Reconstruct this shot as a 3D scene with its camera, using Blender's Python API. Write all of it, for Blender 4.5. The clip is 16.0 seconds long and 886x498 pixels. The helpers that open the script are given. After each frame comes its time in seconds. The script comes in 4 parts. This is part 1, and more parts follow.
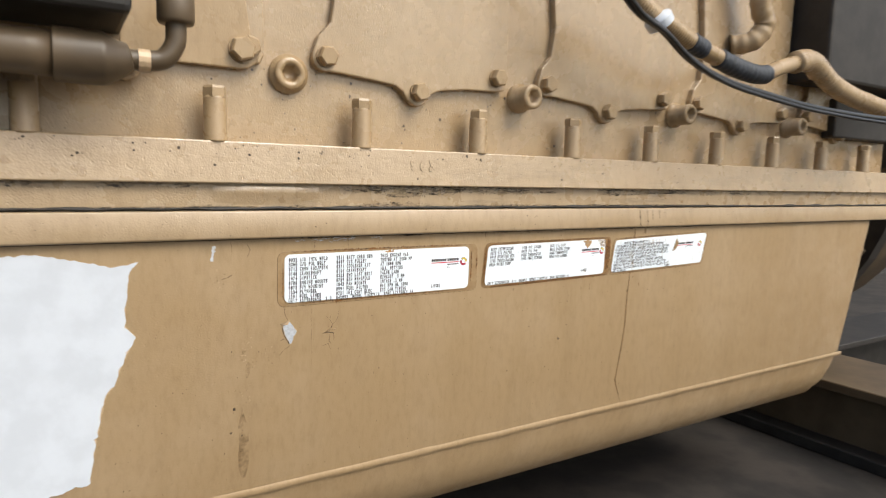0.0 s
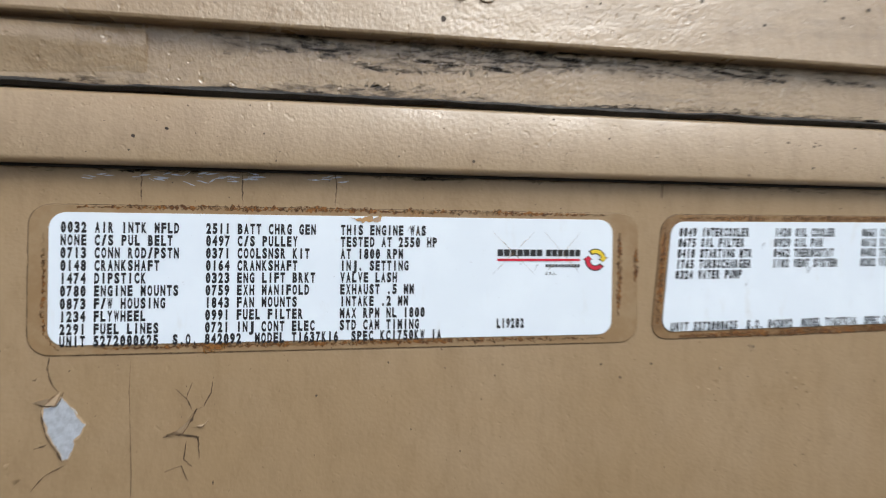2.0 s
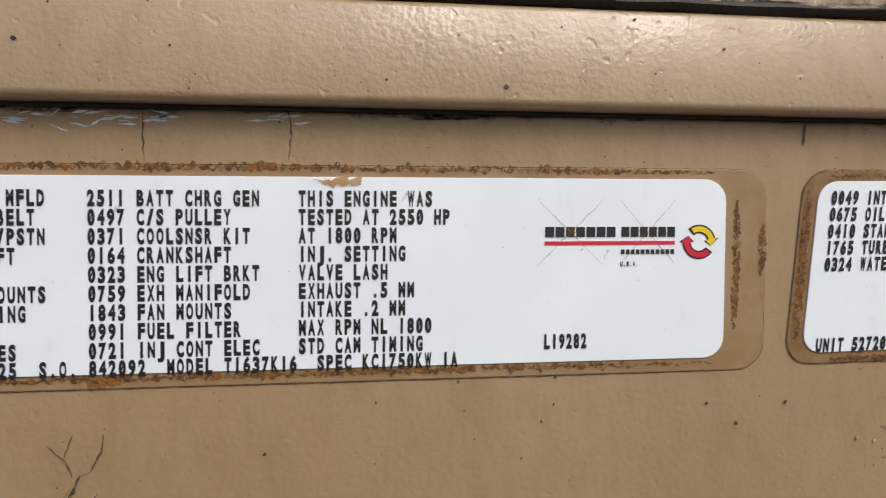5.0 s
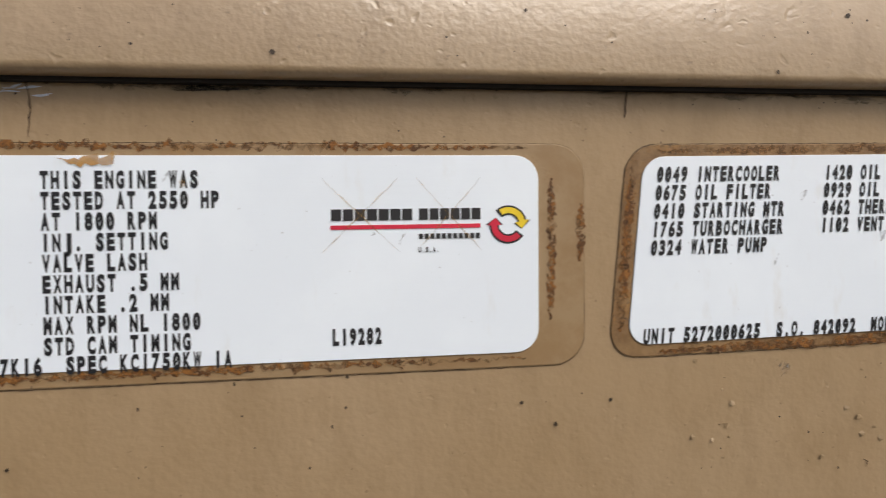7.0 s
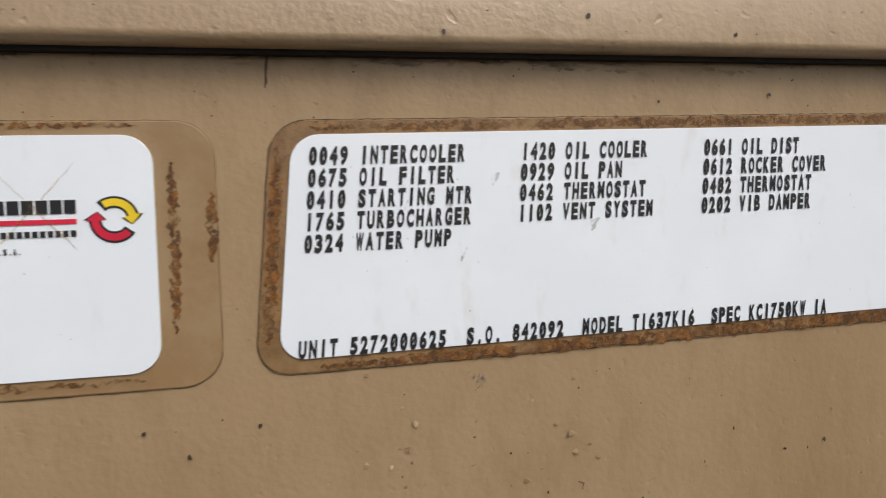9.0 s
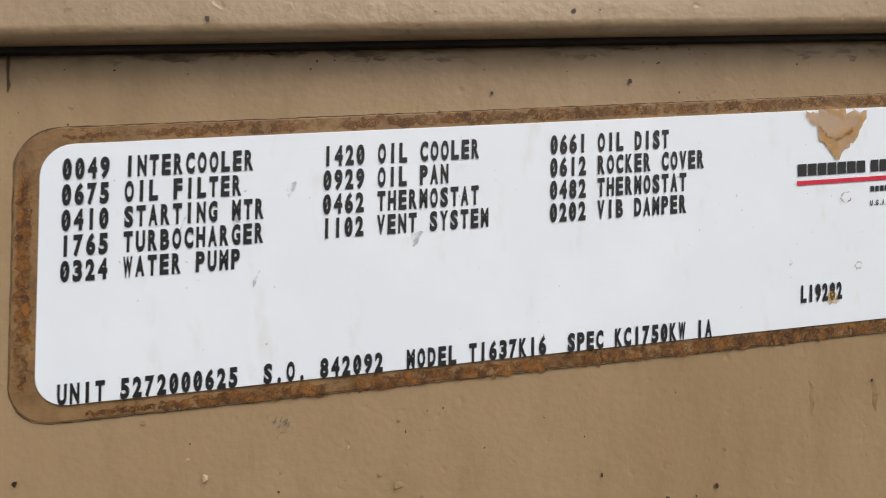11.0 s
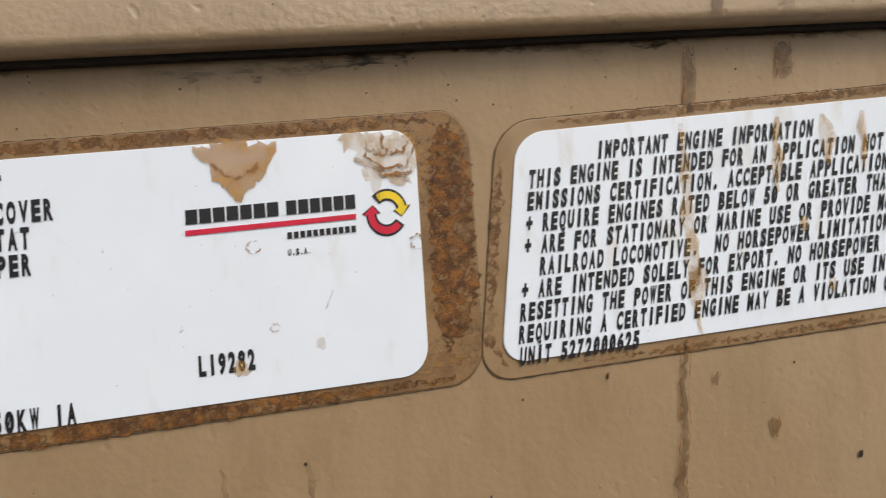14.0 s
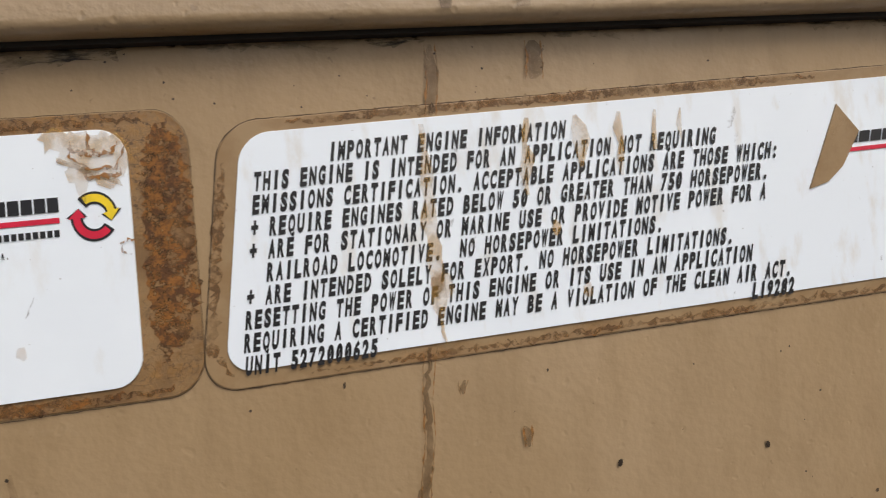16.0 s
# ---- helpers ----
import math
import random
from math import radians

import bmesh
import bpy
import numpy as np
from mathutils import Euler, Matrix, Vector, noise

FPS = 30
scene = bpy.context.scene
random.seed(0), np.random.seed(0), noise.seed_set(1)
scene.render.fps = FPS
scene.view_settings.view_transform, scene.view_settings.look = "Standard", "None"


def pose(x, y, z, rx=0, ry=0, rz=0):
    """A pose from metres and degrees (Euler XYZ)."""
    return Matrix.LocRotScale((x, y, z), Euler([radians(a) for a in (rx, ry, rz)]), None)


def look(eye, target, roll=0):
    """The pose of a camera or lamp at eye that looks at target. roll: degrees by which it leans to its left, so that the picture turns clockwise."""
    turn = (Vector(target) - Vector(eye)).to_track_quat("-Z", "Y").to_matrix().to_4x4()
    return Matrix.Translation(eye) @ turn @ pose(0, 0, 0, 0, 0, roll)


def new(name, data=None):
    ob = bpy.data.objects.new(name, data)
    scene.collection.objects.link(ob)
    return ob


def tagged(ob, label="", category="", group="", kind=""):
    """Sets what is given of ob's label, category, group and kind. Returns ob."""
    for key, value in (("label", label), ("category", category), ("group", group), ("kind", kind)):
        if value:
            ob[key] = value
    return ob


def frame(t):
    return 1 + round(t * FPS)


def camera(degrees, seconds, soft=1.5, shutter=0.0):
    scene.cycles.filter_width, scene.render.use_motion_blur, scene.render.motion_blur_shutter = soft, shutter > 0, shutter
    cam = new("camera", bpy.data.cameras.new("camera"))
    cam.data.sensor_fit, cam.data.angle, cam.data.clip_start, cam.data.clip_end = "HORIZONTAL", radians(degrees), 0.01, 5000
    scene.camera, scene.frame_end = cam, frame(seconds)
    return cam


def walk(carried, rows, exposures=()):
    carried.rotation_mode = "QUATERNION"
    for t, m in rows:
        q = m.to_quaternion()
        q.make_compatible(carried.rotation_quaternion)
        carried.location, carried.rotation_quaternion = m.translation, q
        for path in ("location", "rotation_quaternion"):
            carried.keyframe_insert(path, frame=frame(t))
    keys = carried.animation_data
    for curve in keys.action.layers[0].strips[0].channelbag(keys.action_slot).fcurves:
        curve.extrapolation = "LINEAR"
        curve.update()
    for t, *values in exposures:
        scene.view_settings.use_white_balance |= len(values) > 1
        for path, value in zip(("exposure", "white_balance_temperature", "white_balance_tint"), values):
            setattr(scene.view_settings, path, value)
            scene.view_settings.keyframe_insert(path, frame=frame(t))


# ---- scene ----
cam = camera(70.0, 16.0, soft=1.1, shutter=0.3)
PATH = [
    (0.0, (-0.2199, -0.6913, 0.9415), (-0.1158, -0.5220, 0.9189), 1.37),
    (0.5, (-0.1321, -0.5624, 0.8992), (-0.0362, -0.3882, 0.8784), 2.64),
    (1.0, (-0.1086, -0.5164, 0.8772), (-0.0179, -0.3390, 0.8606), 3.54),
    (1.5, (0.0480, -0.4366, 0.8345), (0.1021, -0.2441, 0.8334), 1.91),
    (2, (0.1084, -0.2866, 0.8372), (0.1453, -0.0900, 0.8368), 0.41),
    (2.5, (0.1004, -0.2516, 0.8233), (0.1321, -0.0542, 0.8279), 0.15),
    (3, (0.1017, -0.2330, 0.8218), (0.1289, -0.0349, 0.8264), 0.00),
    (3.2, (0.1016, -0.2218, 0.8207), (0.1267, -0.0235, 0.8263), 0.03),
    (5.3, (0.1453, -0.1851, 0.8372), (0.1680, 0.0135, 0.8299), -0.20),
    (5.5, (0.1517, -0.1847, 0.8360), (0.1733, 0.0140, 0.8288), -0.31),
    (6, (0.1591, -0.1827, 0.8365), (0.1829, 0.0158, 0.8295), -0.48),
    (6.5, (0.1693, -0.1793, 0.8311), (0.1942, 0.0191, 0.8253), -0.64),
    (7, (0.1943, -0.1736, 0.8306), (0.2217, 0.0244, 0.8247), -0.85),
    (7.5, (0.2188, -0.1734, 0.8327), (0.2493, 0.0241, 0.8242), -1.06),
    (8, (0.2401, -0.1743, 0.8308), (0.2741, 0.0225, 0.8212), -1.40),
    (8.5, (0.2608, -0.1733, 0.8317), (0.2974, 0.0230, 0.8207), -1.42),
    (9, (0.2834, -0.1572, 0.8304), (0.3204, 0.0391, 0.8200), -1.80),
    (9.5, (0.3070, -0.1530, 0.8285), (0.3427, 0.0437, 0.8210), -2.58),
    (9.7, (0.3114, -0.1534, 0.8297), (0.3487, 0.0430, 0.8221), -2.60),
    (11.8, (0.3690, -0.1336, 0.8289), (0.3927, 0.0649, 0.8227), -3.64),
    (12, (0.3787, -0.1323, 0.8324), (0.4031, 0.0661, 0.8261), -3.83),
    (12.5, (0.4027, -0.1307, 0.8332), (0.4282, 0.0676, 0.8273), -4.23),
    (13, (0.4297, -0.1317, 0.8320), (0.4572, 0.0662, 0.8250), -4.47),
    (13.5, (0.4590, -0.1338, 0.8289), (0.4868, 0.0641, 0.8222), -4.82),
    (14, (0.4800, -0.1355, 0.8316), (0.5093, 0.0622, 0.8247), -5.15),
    (14.5, (0.4935, -0.1369, 0.8321), (0.5247, 0.0605, 0.8252), -5.27),
    (15, (0.5064, -0.1376, 0.8309), (0.5385, 0.0597, 0.8240), -5.15),
    (15.5, (0.5223, -0.1391, 0.8292), (0.5556, 0.0579, 0.8216), -5.09),
    (16, (0.5352, -0.1392, 0.8282), (0.5694, 0.0577, 0.8200), -5.07),
]
walk(cam, [(t, look(eye, target, roll)) for t, eye, target, roll in PATH],
     exposures=[(0.0, 0.74, 6500, 6), (0.5, 0.68, 6450, 4), (1.0, 0.60, 6400, 4), (1.5, 0.50, 6300, 4), (2.0, 0.24, 5900, 6), (2.5, 0.20, 6300, 9), (3.0, 0.20, 6600, 10), (5.5, 0.11, 6500, 10), (9.0, 0.10, 6500, 10), (12.0, 0.14, 6500, 10), (14.0, 0.17, 6500, 10), (16.0, 0.17, 6500, 10)])

# ---- daylight ----
world = bpy.data.worlds.new("world")
scene.world = world
world.use_nodes = True
wn = world.node_tree
sky = wn.nodes.new("ShaderNodeTexSky")
sky.sky_type, sky.sun_disc = "NISHITA", False
sky.sun_elevation, sky.sun_rotation = radians(45), radians(155)
sky.dust_density, sky.air_density, sky.ozone_density = 4.0, 1.0, 1.0
wn.links.new(sky.outputs["Color"], wn.nodes["Background"].inputs["Color"])
wn.nodes["Background"].inputs["Strength"].default_value = 0.11
sun = new("sun", bpy.data.lights.new("sun", "SUN"))
sun.data.energy, sun.data.angle, sun.data.color = 1.72, radians(34), (1.0, 0.98, 0.945)
sun.matrix_world = look((1.15, -2.0, 3.60), (0.2, 0, 0.8))


# ---- materials ----
def nodes(name, rough=0.5, metal=0.0, spec=0.5):
    m = bpy.data.materials.new(name)
    m.use_nodes = True
    t = m.node_tree
    b = t.nodes["Principled BSDF"]
    b.inputs["Roughness"].default_value = rough
    b.inputs["Metallic"].default_value = metal
    b.inputs["Specular IOR Level"].default_value = spec
    return m, t, b


def noise_node(t, scale, detail=4.0, rough=0.55, stretch=(1, 1, 1), shift=(0, 0, 0)):
    co = t.nodes.new("ShaderNodeTexCoord")
    mp = t.nodes.new("ShaderNodeMapping")
    mp.inputs["Scale"].default_value = stretch
    mp.inputs["Location"].default_value = shift
    n = t.nodes.new("ShaderNodeTexNoise")
    n.inputs["Scale"].default_value = scale
    n.inputs["Detail"].default_value = detail
    n.inputs["Roughness"].default_value = rough
    t.links.new(co.outputs["Object"], mp.inputs["Vector"])
    t.links.new(mp.outputs["Vector"], n.inputs["Vector"])
    return n.outputs["Fac"]


def ramp(t, fac, lo, hi, a=0.0, b=1.0):
    r = t.nodes.new("ShaderNodeMapRange")
    r.inputs["From Min"].default_value, r.inputs["From Max"].default_value = lo, hi
    r.inputs["To Min"].default_value, r.inputs["To Max"].default_value = a, b
    r.interpolation_type = "SMOOTHSTEP"
    t.links.new(fac, r.inputs["Value"])
    return r.outputs["Result"]


def mixed(t, fac, a, b):
    x = t.nodes.new("ShaderNodeMix")
    x.data_type = "RGBA"
    for sock, v in ((x.inputs[6], a), (x.inputs[7], b)):
        if isinstance(v, tuple):
            sock.default_value = (*v, 1)
        else:
            t.links.new(v, sock)
    if isinstance(fac, float):
        x.inputs[0].default_value = fac
    else:
        t.links.new(fac, x.inputs[0])
    return x.outputs[2]


def times(t, a, b):
    x = t.nodes.new("ShaderNodeMath")
    x.operation = "MULTIPLY"
    for sock, v in zip(x.inputs, (a, b)):
        if isinstance(v, (int, float)):
            sock.default_value = v
        else:
            t.links.new(v, sock)
    return x.outputs[0]


def bumped(t, b, height, strength, distance):
    n = t.nodes.new("ShaderNodeBump")
    n.inputs["Strength"].default_value = strength
    n.inputs["Distance"].default_value = distance
    t.links.new(height, n.inputs["Height"])
    t.links.new(n.outputs["Normal"], b.inputs["Normal"])


TAN = (0.345, 0.238, 0.128)
TAN_PALE = (0.390, 0.280, 0.165)
TAN_DIRTY = (0.215, 0.140, 0.068)
GRIME = (0.035, 0.028, 0.022)


def paint(name, rough=0.42, dirt=0.35, grime=0.0, peel=0.12, lumpy=0.0, streak=True, spec=0.5, pale_from=0.35):
    """Sprayed tan enamel: orange peel, cloudy pale tan, runs of dirt, and black grime in patches."""
    m, t, b = nodes(name, rough, 0.0, spec)
    # A lower threshold spreads the paler tan over more of the surface.
    cloud = ramp(t, noise_node(t, 7.0, 5), pale_from, pale_from + 0.35)
    col = mixed(t, cloud, TAN, TAN_PALE)
    run = ramp(t, noise_node(t, 9.0, 6, 0.6, (2.2, 2.2, 0.22) if streak else (1, 1, 1)), 0.50, 0.78, 0.0, dirt)
    col = mixed(t, run, col, TAN_DIRTY)
    mottle = ramp(t, noise_node(t, 75.0, 6, 0.7, (1.6, 1.6, 0.6)), 0.42, 0.70, 0.0, 0.30)
    col = mixed(t, mottle, col, TAN_DIRTY)
    bright = ramp(t, noise_node(t, 210.0, 3, 0.6, (1, 1, 1), (5, 2, 8)), 0.60, 0.74, 0.0, 0.35)
    col = mixed(t, bright, col, TAN_PALE)
    speck = ramp(t, noise_node(t, 330.0, 2), 0.70, 0.76, 0.0, 0.45)
    col = mixed(t, speck, col, (0.12, 0.075, 0.04))
    if grime:
        a = ramp(t, noise_node(t, 13.0, 6, 0.65, (0.3, 1, 2.0), (3.1, 0, 1.7)), 0.52, 0.68)
        g = ramp(t, noise_node(t, 190.0, 6, 0.75, (0.16, 1, 1.6)), 0.36, 0.60)
        col = mixed(t, times(t, times(t, a, g), grime), col, GRIME)
    t.links.new(col, b.inputs["Base Color"])
    t.links.new(ramp(t, noise_node(t, 30.0, 4), 0.3, 0.7, rough - 0.07, rough + 0.12), b.inputs["Roughness"])
    h = noise_node(t, 520.0, 2, 0.5)
    if lumpy:
        big = noise_node(t, 60.0, 3, 0.5, (0.5, 1, 1))
        x = t.nodes.new("ShaderNodeMath")
        x.operation = "MULTIPLY_ADD"
        t.links.new(big, x.inputs[0])
        x.inputs[1].default_value = lumpy
        t.links.new(h, x.inputs[2])
        h = x.outputs[0]
    pit = t.nodes.new("ShaderNodeMath")
    pit.operation = "SUBTRACT"
    t.links.new(h, pit.inputs[0])
    t.links.new(ramp(t, noise_node(t, 240.0, 1, 0.5, (1, 1, 1), (9, 4, 3)), 0.68, 0.78, 0.0, 1.6), pit.inputs[1])
    bumped(t, b, pit.outputs[0], peel, 0.0012)
    return m


def plain(name, col, rough=0.5, metal=0.0, vary=0.2, scale=60.0, bump=0.1):
    m, t, b = nodes(name, rough, metal)
    dark = tuple(c * (1 - vary) for c in col)
    t.links.new(mixed(t, ramp(t, noise_node(t, scale, 5), 0.35, 0.65), dark, col), b.inputs["Base Color"])
    if bump:
        bumped(t, b, noise_node(t, scale * 4, 3), bump, 0.001)
    return m


def overcoat(name, amount, dark):
    """Aged clear film round a label: tan with rust creeping in and dark hairline crazing."""
    m, t, b = nodes(name, 0.5)
    k = min(1.0, max(0.0, (amount - 0.35) / 0.45))
    pale = tuple(a + (b - a) * k for a, b in zip((0.315, 0.215, 0.112), (0.275, 0.170, 0.075)))
    deep = tuple(a + (b - a) * k for a, b in zip((0.265, 0.165, 0.074), (0.175, 0.098, 0.038)))
    base = mixed(t, ramp(t, noise_node(t, 55.0, 6, 0.65), 0.38, 0.62), pale, deep)
    patch = ramp(t, noise_node(t, 30.0, 6, 0.7), 0.66 - 0.3 * amount, 0.82 - 0.3 * amount, 0.0, 0.9)
    fine = ramp(t, noise_node(t, 560.0, 6, 0.8), 0.42, 0.58, 0.15, 1.0)
    hue = mixed(t, ramp(t, noise_node(t, 90.0, 5, 0.7, (1, 1, 1), (7, 1, 2)), 0.40, 0.66), (0.19, 0.092, 0.022), (0.33, 0.175, 0.050))
    col = mixed(t, times(t, patch, fine), base, hue)
    n = noise_node(t, 260.0, 3, 0.6, (1, 1, 1), (2, 0, 5))
    off = t.nodes.new("ShaderNodeMath")
    off.operation = "SUBTRACT"
    t.links.new(n, off.inputs[0])
    off.inputs[1].default_value = 0.5
    size = t.nodes.new("ShaderNodeMath")
    size.operation = "ABSOLUTE"
    t.links.new(off.outputs[0], size.inputs[0])
    line = ramp(t, size.outputs[0], 0.005, 0.018, dark, 0.0)
    col = mixed(t, times(t, line, patch), col, (0.035, 0.017, 0.008))
    t.links.new(col, b.inputs["Base Color"])
    bumped(t, b, times(t, patch, fine), 0.35, 0.0006)
    return m


def watermark(name, col, strength, scale, thin=0.35):
    """Dried water on a surface: a thin brown tint that lets the ground show through."""
    m, t, b = nodes(name, 0.45)
    b.inputs["Base Color"].default_value = (*col, 1)
    t.links.new(ramp(t, noise_node(t, scale, 5, 0.65), 0.40, 0.62, strength * thin, strength), b.inputs["Alpha"])
    return m


# Upper parts get paler, cleaner tan: their stronger light put into the colour.
M_PAN = paint("tan_enamel_on_pan", 0.40, 0.40, 0.0, 0.15, 0.6, True, 0.45, 0.40)
M_RAIL = paint("tan_enamel_on_rail", 0.35, 0.08, 0.06, 0.20, 0.0, False, 0.9, 0.22)
M_SPACER = paint("tan_enamel_with_oil_grime", 0.28, 0.12, 0.50, 0.30, 2.0, False, 1.0, 0.12)
M_FLANGE = paint("thick_tan_enamel", 0.31, 0.10, 0.22, 0.26, 3.2, False, 0.9, 0.15)
M_BLOCK = paint("tan_enamel_on_casting", 0.24, 0.25, 0.10, 0.20, 1.5, True, 0.9, 0.25)
M_PART = paint("tan_enamel_on_fitting", 0.27, 0.22, 0.10, 0.12, 0.0, False)
M_BLACK = plain("print_black", (0.012, 0.012, 0.014), 0.5, 0, 0.2, 200, 0)
M_RED = plain("print_red", (0.62, 0.012, 0.045), 0.45, 0, 0.15, 200, 0)
M_YELLOW = plain("print_yellow", (0.85, 0.62, 0.02), 0.45, 0, 0.15, 200, 0)
M_BARE = plain("scratched_bare_aluminium", (0.62, 0.65, 0.70), 0.36, 0.35, 0.2, 400, 0.2)
M_PAPER = plain("weathered_white_film", (0.60, 0.635, 0.69), 0.5, 0, 0.10, 25, 0.1)
M_CRACK = plain("crack_and_flake_shade", (0.095, 0.057, 0.028), 0.7, 0, 0.4, 300, 0)
M_SPECK = plain("dried_oil_speck", (0.05, 0.03, 0.016), 0.5, 0, 0.5, 150, 0)
M_CURL = plain("curled_paint_edge", (0.55, 0.40, 0.25), 0.4, 0, 0.15, 200, 0.1)
M_SEAL = plain("black_gasket_sealant", (0.025, 0.021, 0.018), 0.55, 0, 0.5, 300, 0.5)
M_GAP = plain("dark_joint_and_shade", (0.02, 0.016, 0.013), 0.8, 0, 0.3, 100, 0)
M_RUBBER = plain("black_rubber_cable", (0.02, 0.02, 0.021), 0.38, 0, 0.3, 120, 0.1)
M_CLOTH = plain("dark_wrapped_tape", (0.035, 0.04, 0.05), 0.6, 0, 0.4, 150, 0.4)
# Dark steel, and the colour of the added shade blocks.
M_DARK = plain("dark_steel_and_shade", (0.035, 0.03, 0.026), 0.6, 0.2, 0.4, 20, 0.3)
M_DIRTY = plain("dirty_tan_steel", (0.115, 0.080, 0.046), 0.42, 0, 0.35, 12, 0.3)
M_GROUND = plain("oily_dark_ground", (0.032, 0.025, 0.02), 0.8, 0, 0.6, 9, 0.8)
M_WALL = plain("dark_enclosure_wall", (0.05, 0.047, 0.043), 0.7, 0, 0.3, 4, 0.2)
M_STAIN = watermark("brown_water_stain", (0.46, 0.245, 0.065), 0.92, 110, 0.62)
M_RING = watermark("brown_tide_line", (0.28, 0.12, 0.022), 0.95, 300)
M_DRIP = watermark("run_of_dirty_oil", (0.14, 0.08, 0.034), 0.58, 70)
M_PALE_STAIN = watermark("pale_tide_mark", (0.50, 0.29, 0.07), 0.50, 200)
M_SCUFF = watermark("grey_scuff", (0.22, 0.20, 0.18), 0.40, 500, 0.0)
def rust_crust(name, strength=0.9):
    """Speckled rust that eats in from an edge."""
    m, t, b = nodes(name, 0.75)
    col = mixed(t, ramp(t, noise_node(t, 420.0, 6, 0.75), 0.42, 0.60), (0.080, 0.031, 0.007), (0.26, 0.106, 0.018))
    t.links.new(col, b.inputs["Base Color"])
    big = ramp(t, noise_node(t, 70.0, 4, 0.6), 0.30, 0.54, 0.15, 1.0)
    fine = ramp(t, noise_node(t, 620.0, 5, 0.75), 0.38, 0.53, 0.0, strength)
    t.links.new(times(t, big, fine), b.inputs["Alpha"])
    return m


M_CRUST = rust_crust("rust_crust", 1.0)
M_TIDE = rust_crust("brown_tide_crust", 0.55)


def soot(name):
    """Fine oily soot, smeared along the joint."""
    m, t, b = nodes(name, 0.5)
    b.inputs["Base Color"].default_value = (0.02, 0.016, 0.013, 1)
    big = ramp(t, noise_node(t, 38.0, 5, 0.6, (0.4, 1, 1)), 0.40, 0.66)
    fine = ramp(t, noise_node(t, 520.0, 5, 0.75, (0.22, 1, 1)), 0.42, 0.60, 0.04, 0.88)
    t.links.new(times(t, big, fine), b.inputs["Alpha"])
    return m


M_FAINT = watermark("faint_rust_run", (0.16, 0.09, 0.035), 0.40, 60, 0.0)
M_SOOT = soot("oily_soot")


def label_film(name, soil):
    m, t, b = nodes(name, 0.34)
    col = mixed(t, ramp(t, noise_node(t, 30.0, 4), 0.4, 0.7), (0.785, 0.845, 0.905), (0.82, 0.88, 0.935))
    col = mixed(t, ramp(t, noise_node(t, 70.0, 6, 0.6, (2, 1, 0.7)), 0.60 - 0.22 * soil, 0.78 - 0.22 * soil, 0.0, soil), col, (0.56, 0.47, 0.33))
    col = mixed(t, ramp(t, noise_node(t, 900.0, 2), 0.74, 0.78, 0.0, 0.5), col, (0.2, 0.17, 0.14))
    t.links.new(col, b.inputs["Base Color"])
    bumped(t, b, noise_node(t, 300.0, 2, 0.5, (0.2, 1, 3)), 0.05, 0.0004)
    return m


# ---- builders ----
def part(name, bm, material, parent=None, label="", smooth=False):
    me = bpy.data.meshes.new(name)
    bmesh.ops.recalc_face_normals(bm, faces=bm.faces)
    for f in bm.faces:
        f.smooth = smooth
    bm.to_mesh(me)
    bm.free()
    me.materials.append(material)
    ob = new(name, me)
    ob.parent = parent
    if label:
        tagged(ob, label)
    return ob


def thing(name, label, category, group="", kind=""):
    return tagged(new(name), label, category, group, kind)


def box(x0, x1, y0, y1, z0, z1, bevel=0.0, bm=None, seg=2):
    own = bm is None
    bm = bm or bmesh.new()
    vs = [bm.verts.new((x, y, z)) for x in (x0, x1) for y in (y0, y1) for z in (z0, z1)]
    for q in ((0, 1, 3, 2), (4, 6, 7, 5), (0, 4, 5, 1), (2, 3, 7, 6), (0, 2, 6, 4), (1, 5, 7, 3)):
        bm.faces.new([vs[i] for i in q])
    if bevel and own:
        bmesh.ops.recalc_face_normals(bm, faces=bm.faces)
        bmesh.ops.bevel(bm, geom=bm.edges[:], offset=bevel, segments=seg, profile=0.5, affect="EDGES")
    return bm


def extruded(outline, y0, y1, bevel=0.0, bm=None):
    """A plate with an outline in x and z, from y0 (front) to y1."""
    own = bm is None
    bm = bm or bmesh.new()
    a = [bm.verts.new((x, y0, z)) for x, z in outline]
    b = [bm.verts.new((x, y1, z)) for x, z in outline]
    front = bm.faces.new(a)
    bm.faces.new(b[::-1])
    n = len(a)
    for i in range(n):
        bm.faces.new((a[i], b[i], b[(i + 1) % n], a[(i + 1) % n]))
    if bevel and own:
        bmesh.ops.recalc_face_normals(bm, faces=bm.faces)
        bmesh.ops.bevel(bm, geom=list(front.edges), offset=bevel, segments=2, profile=0.5, affect="EDGES")
    return bm


def lathe(axis_at, rings, sides=20, along="y", turn=0.0, bm=None):
    """Rings of (distance along the axis, radius); closed at both ends."""
    bm = bm or bmesh.new()
    ax = Vector(axis_at)
    rows = []
    for d, r in rings:
        row = []
        for k in range(sides):
            a = turn + 2 * math.pi * k / sides
            c, s = r * math.cos(a), r * math.sin(a)
            off = {"y": (c, d, s), "z": (c, s, d), "x": (d, c, s)}[along]
            row.append(bm.verts.new(ax + Vector(off)))
        rows.append(row)
    for p, q in zip(rows, rows[1:]):
        for k in range(sides):
            bm.faces.new((p[k], p[(k + 1) % sides], q[(k + 1) % sides], q[k]))
    bm.faces.new(rows[0])
    bm.faces.new(rows[-1][::-1])
    return bm


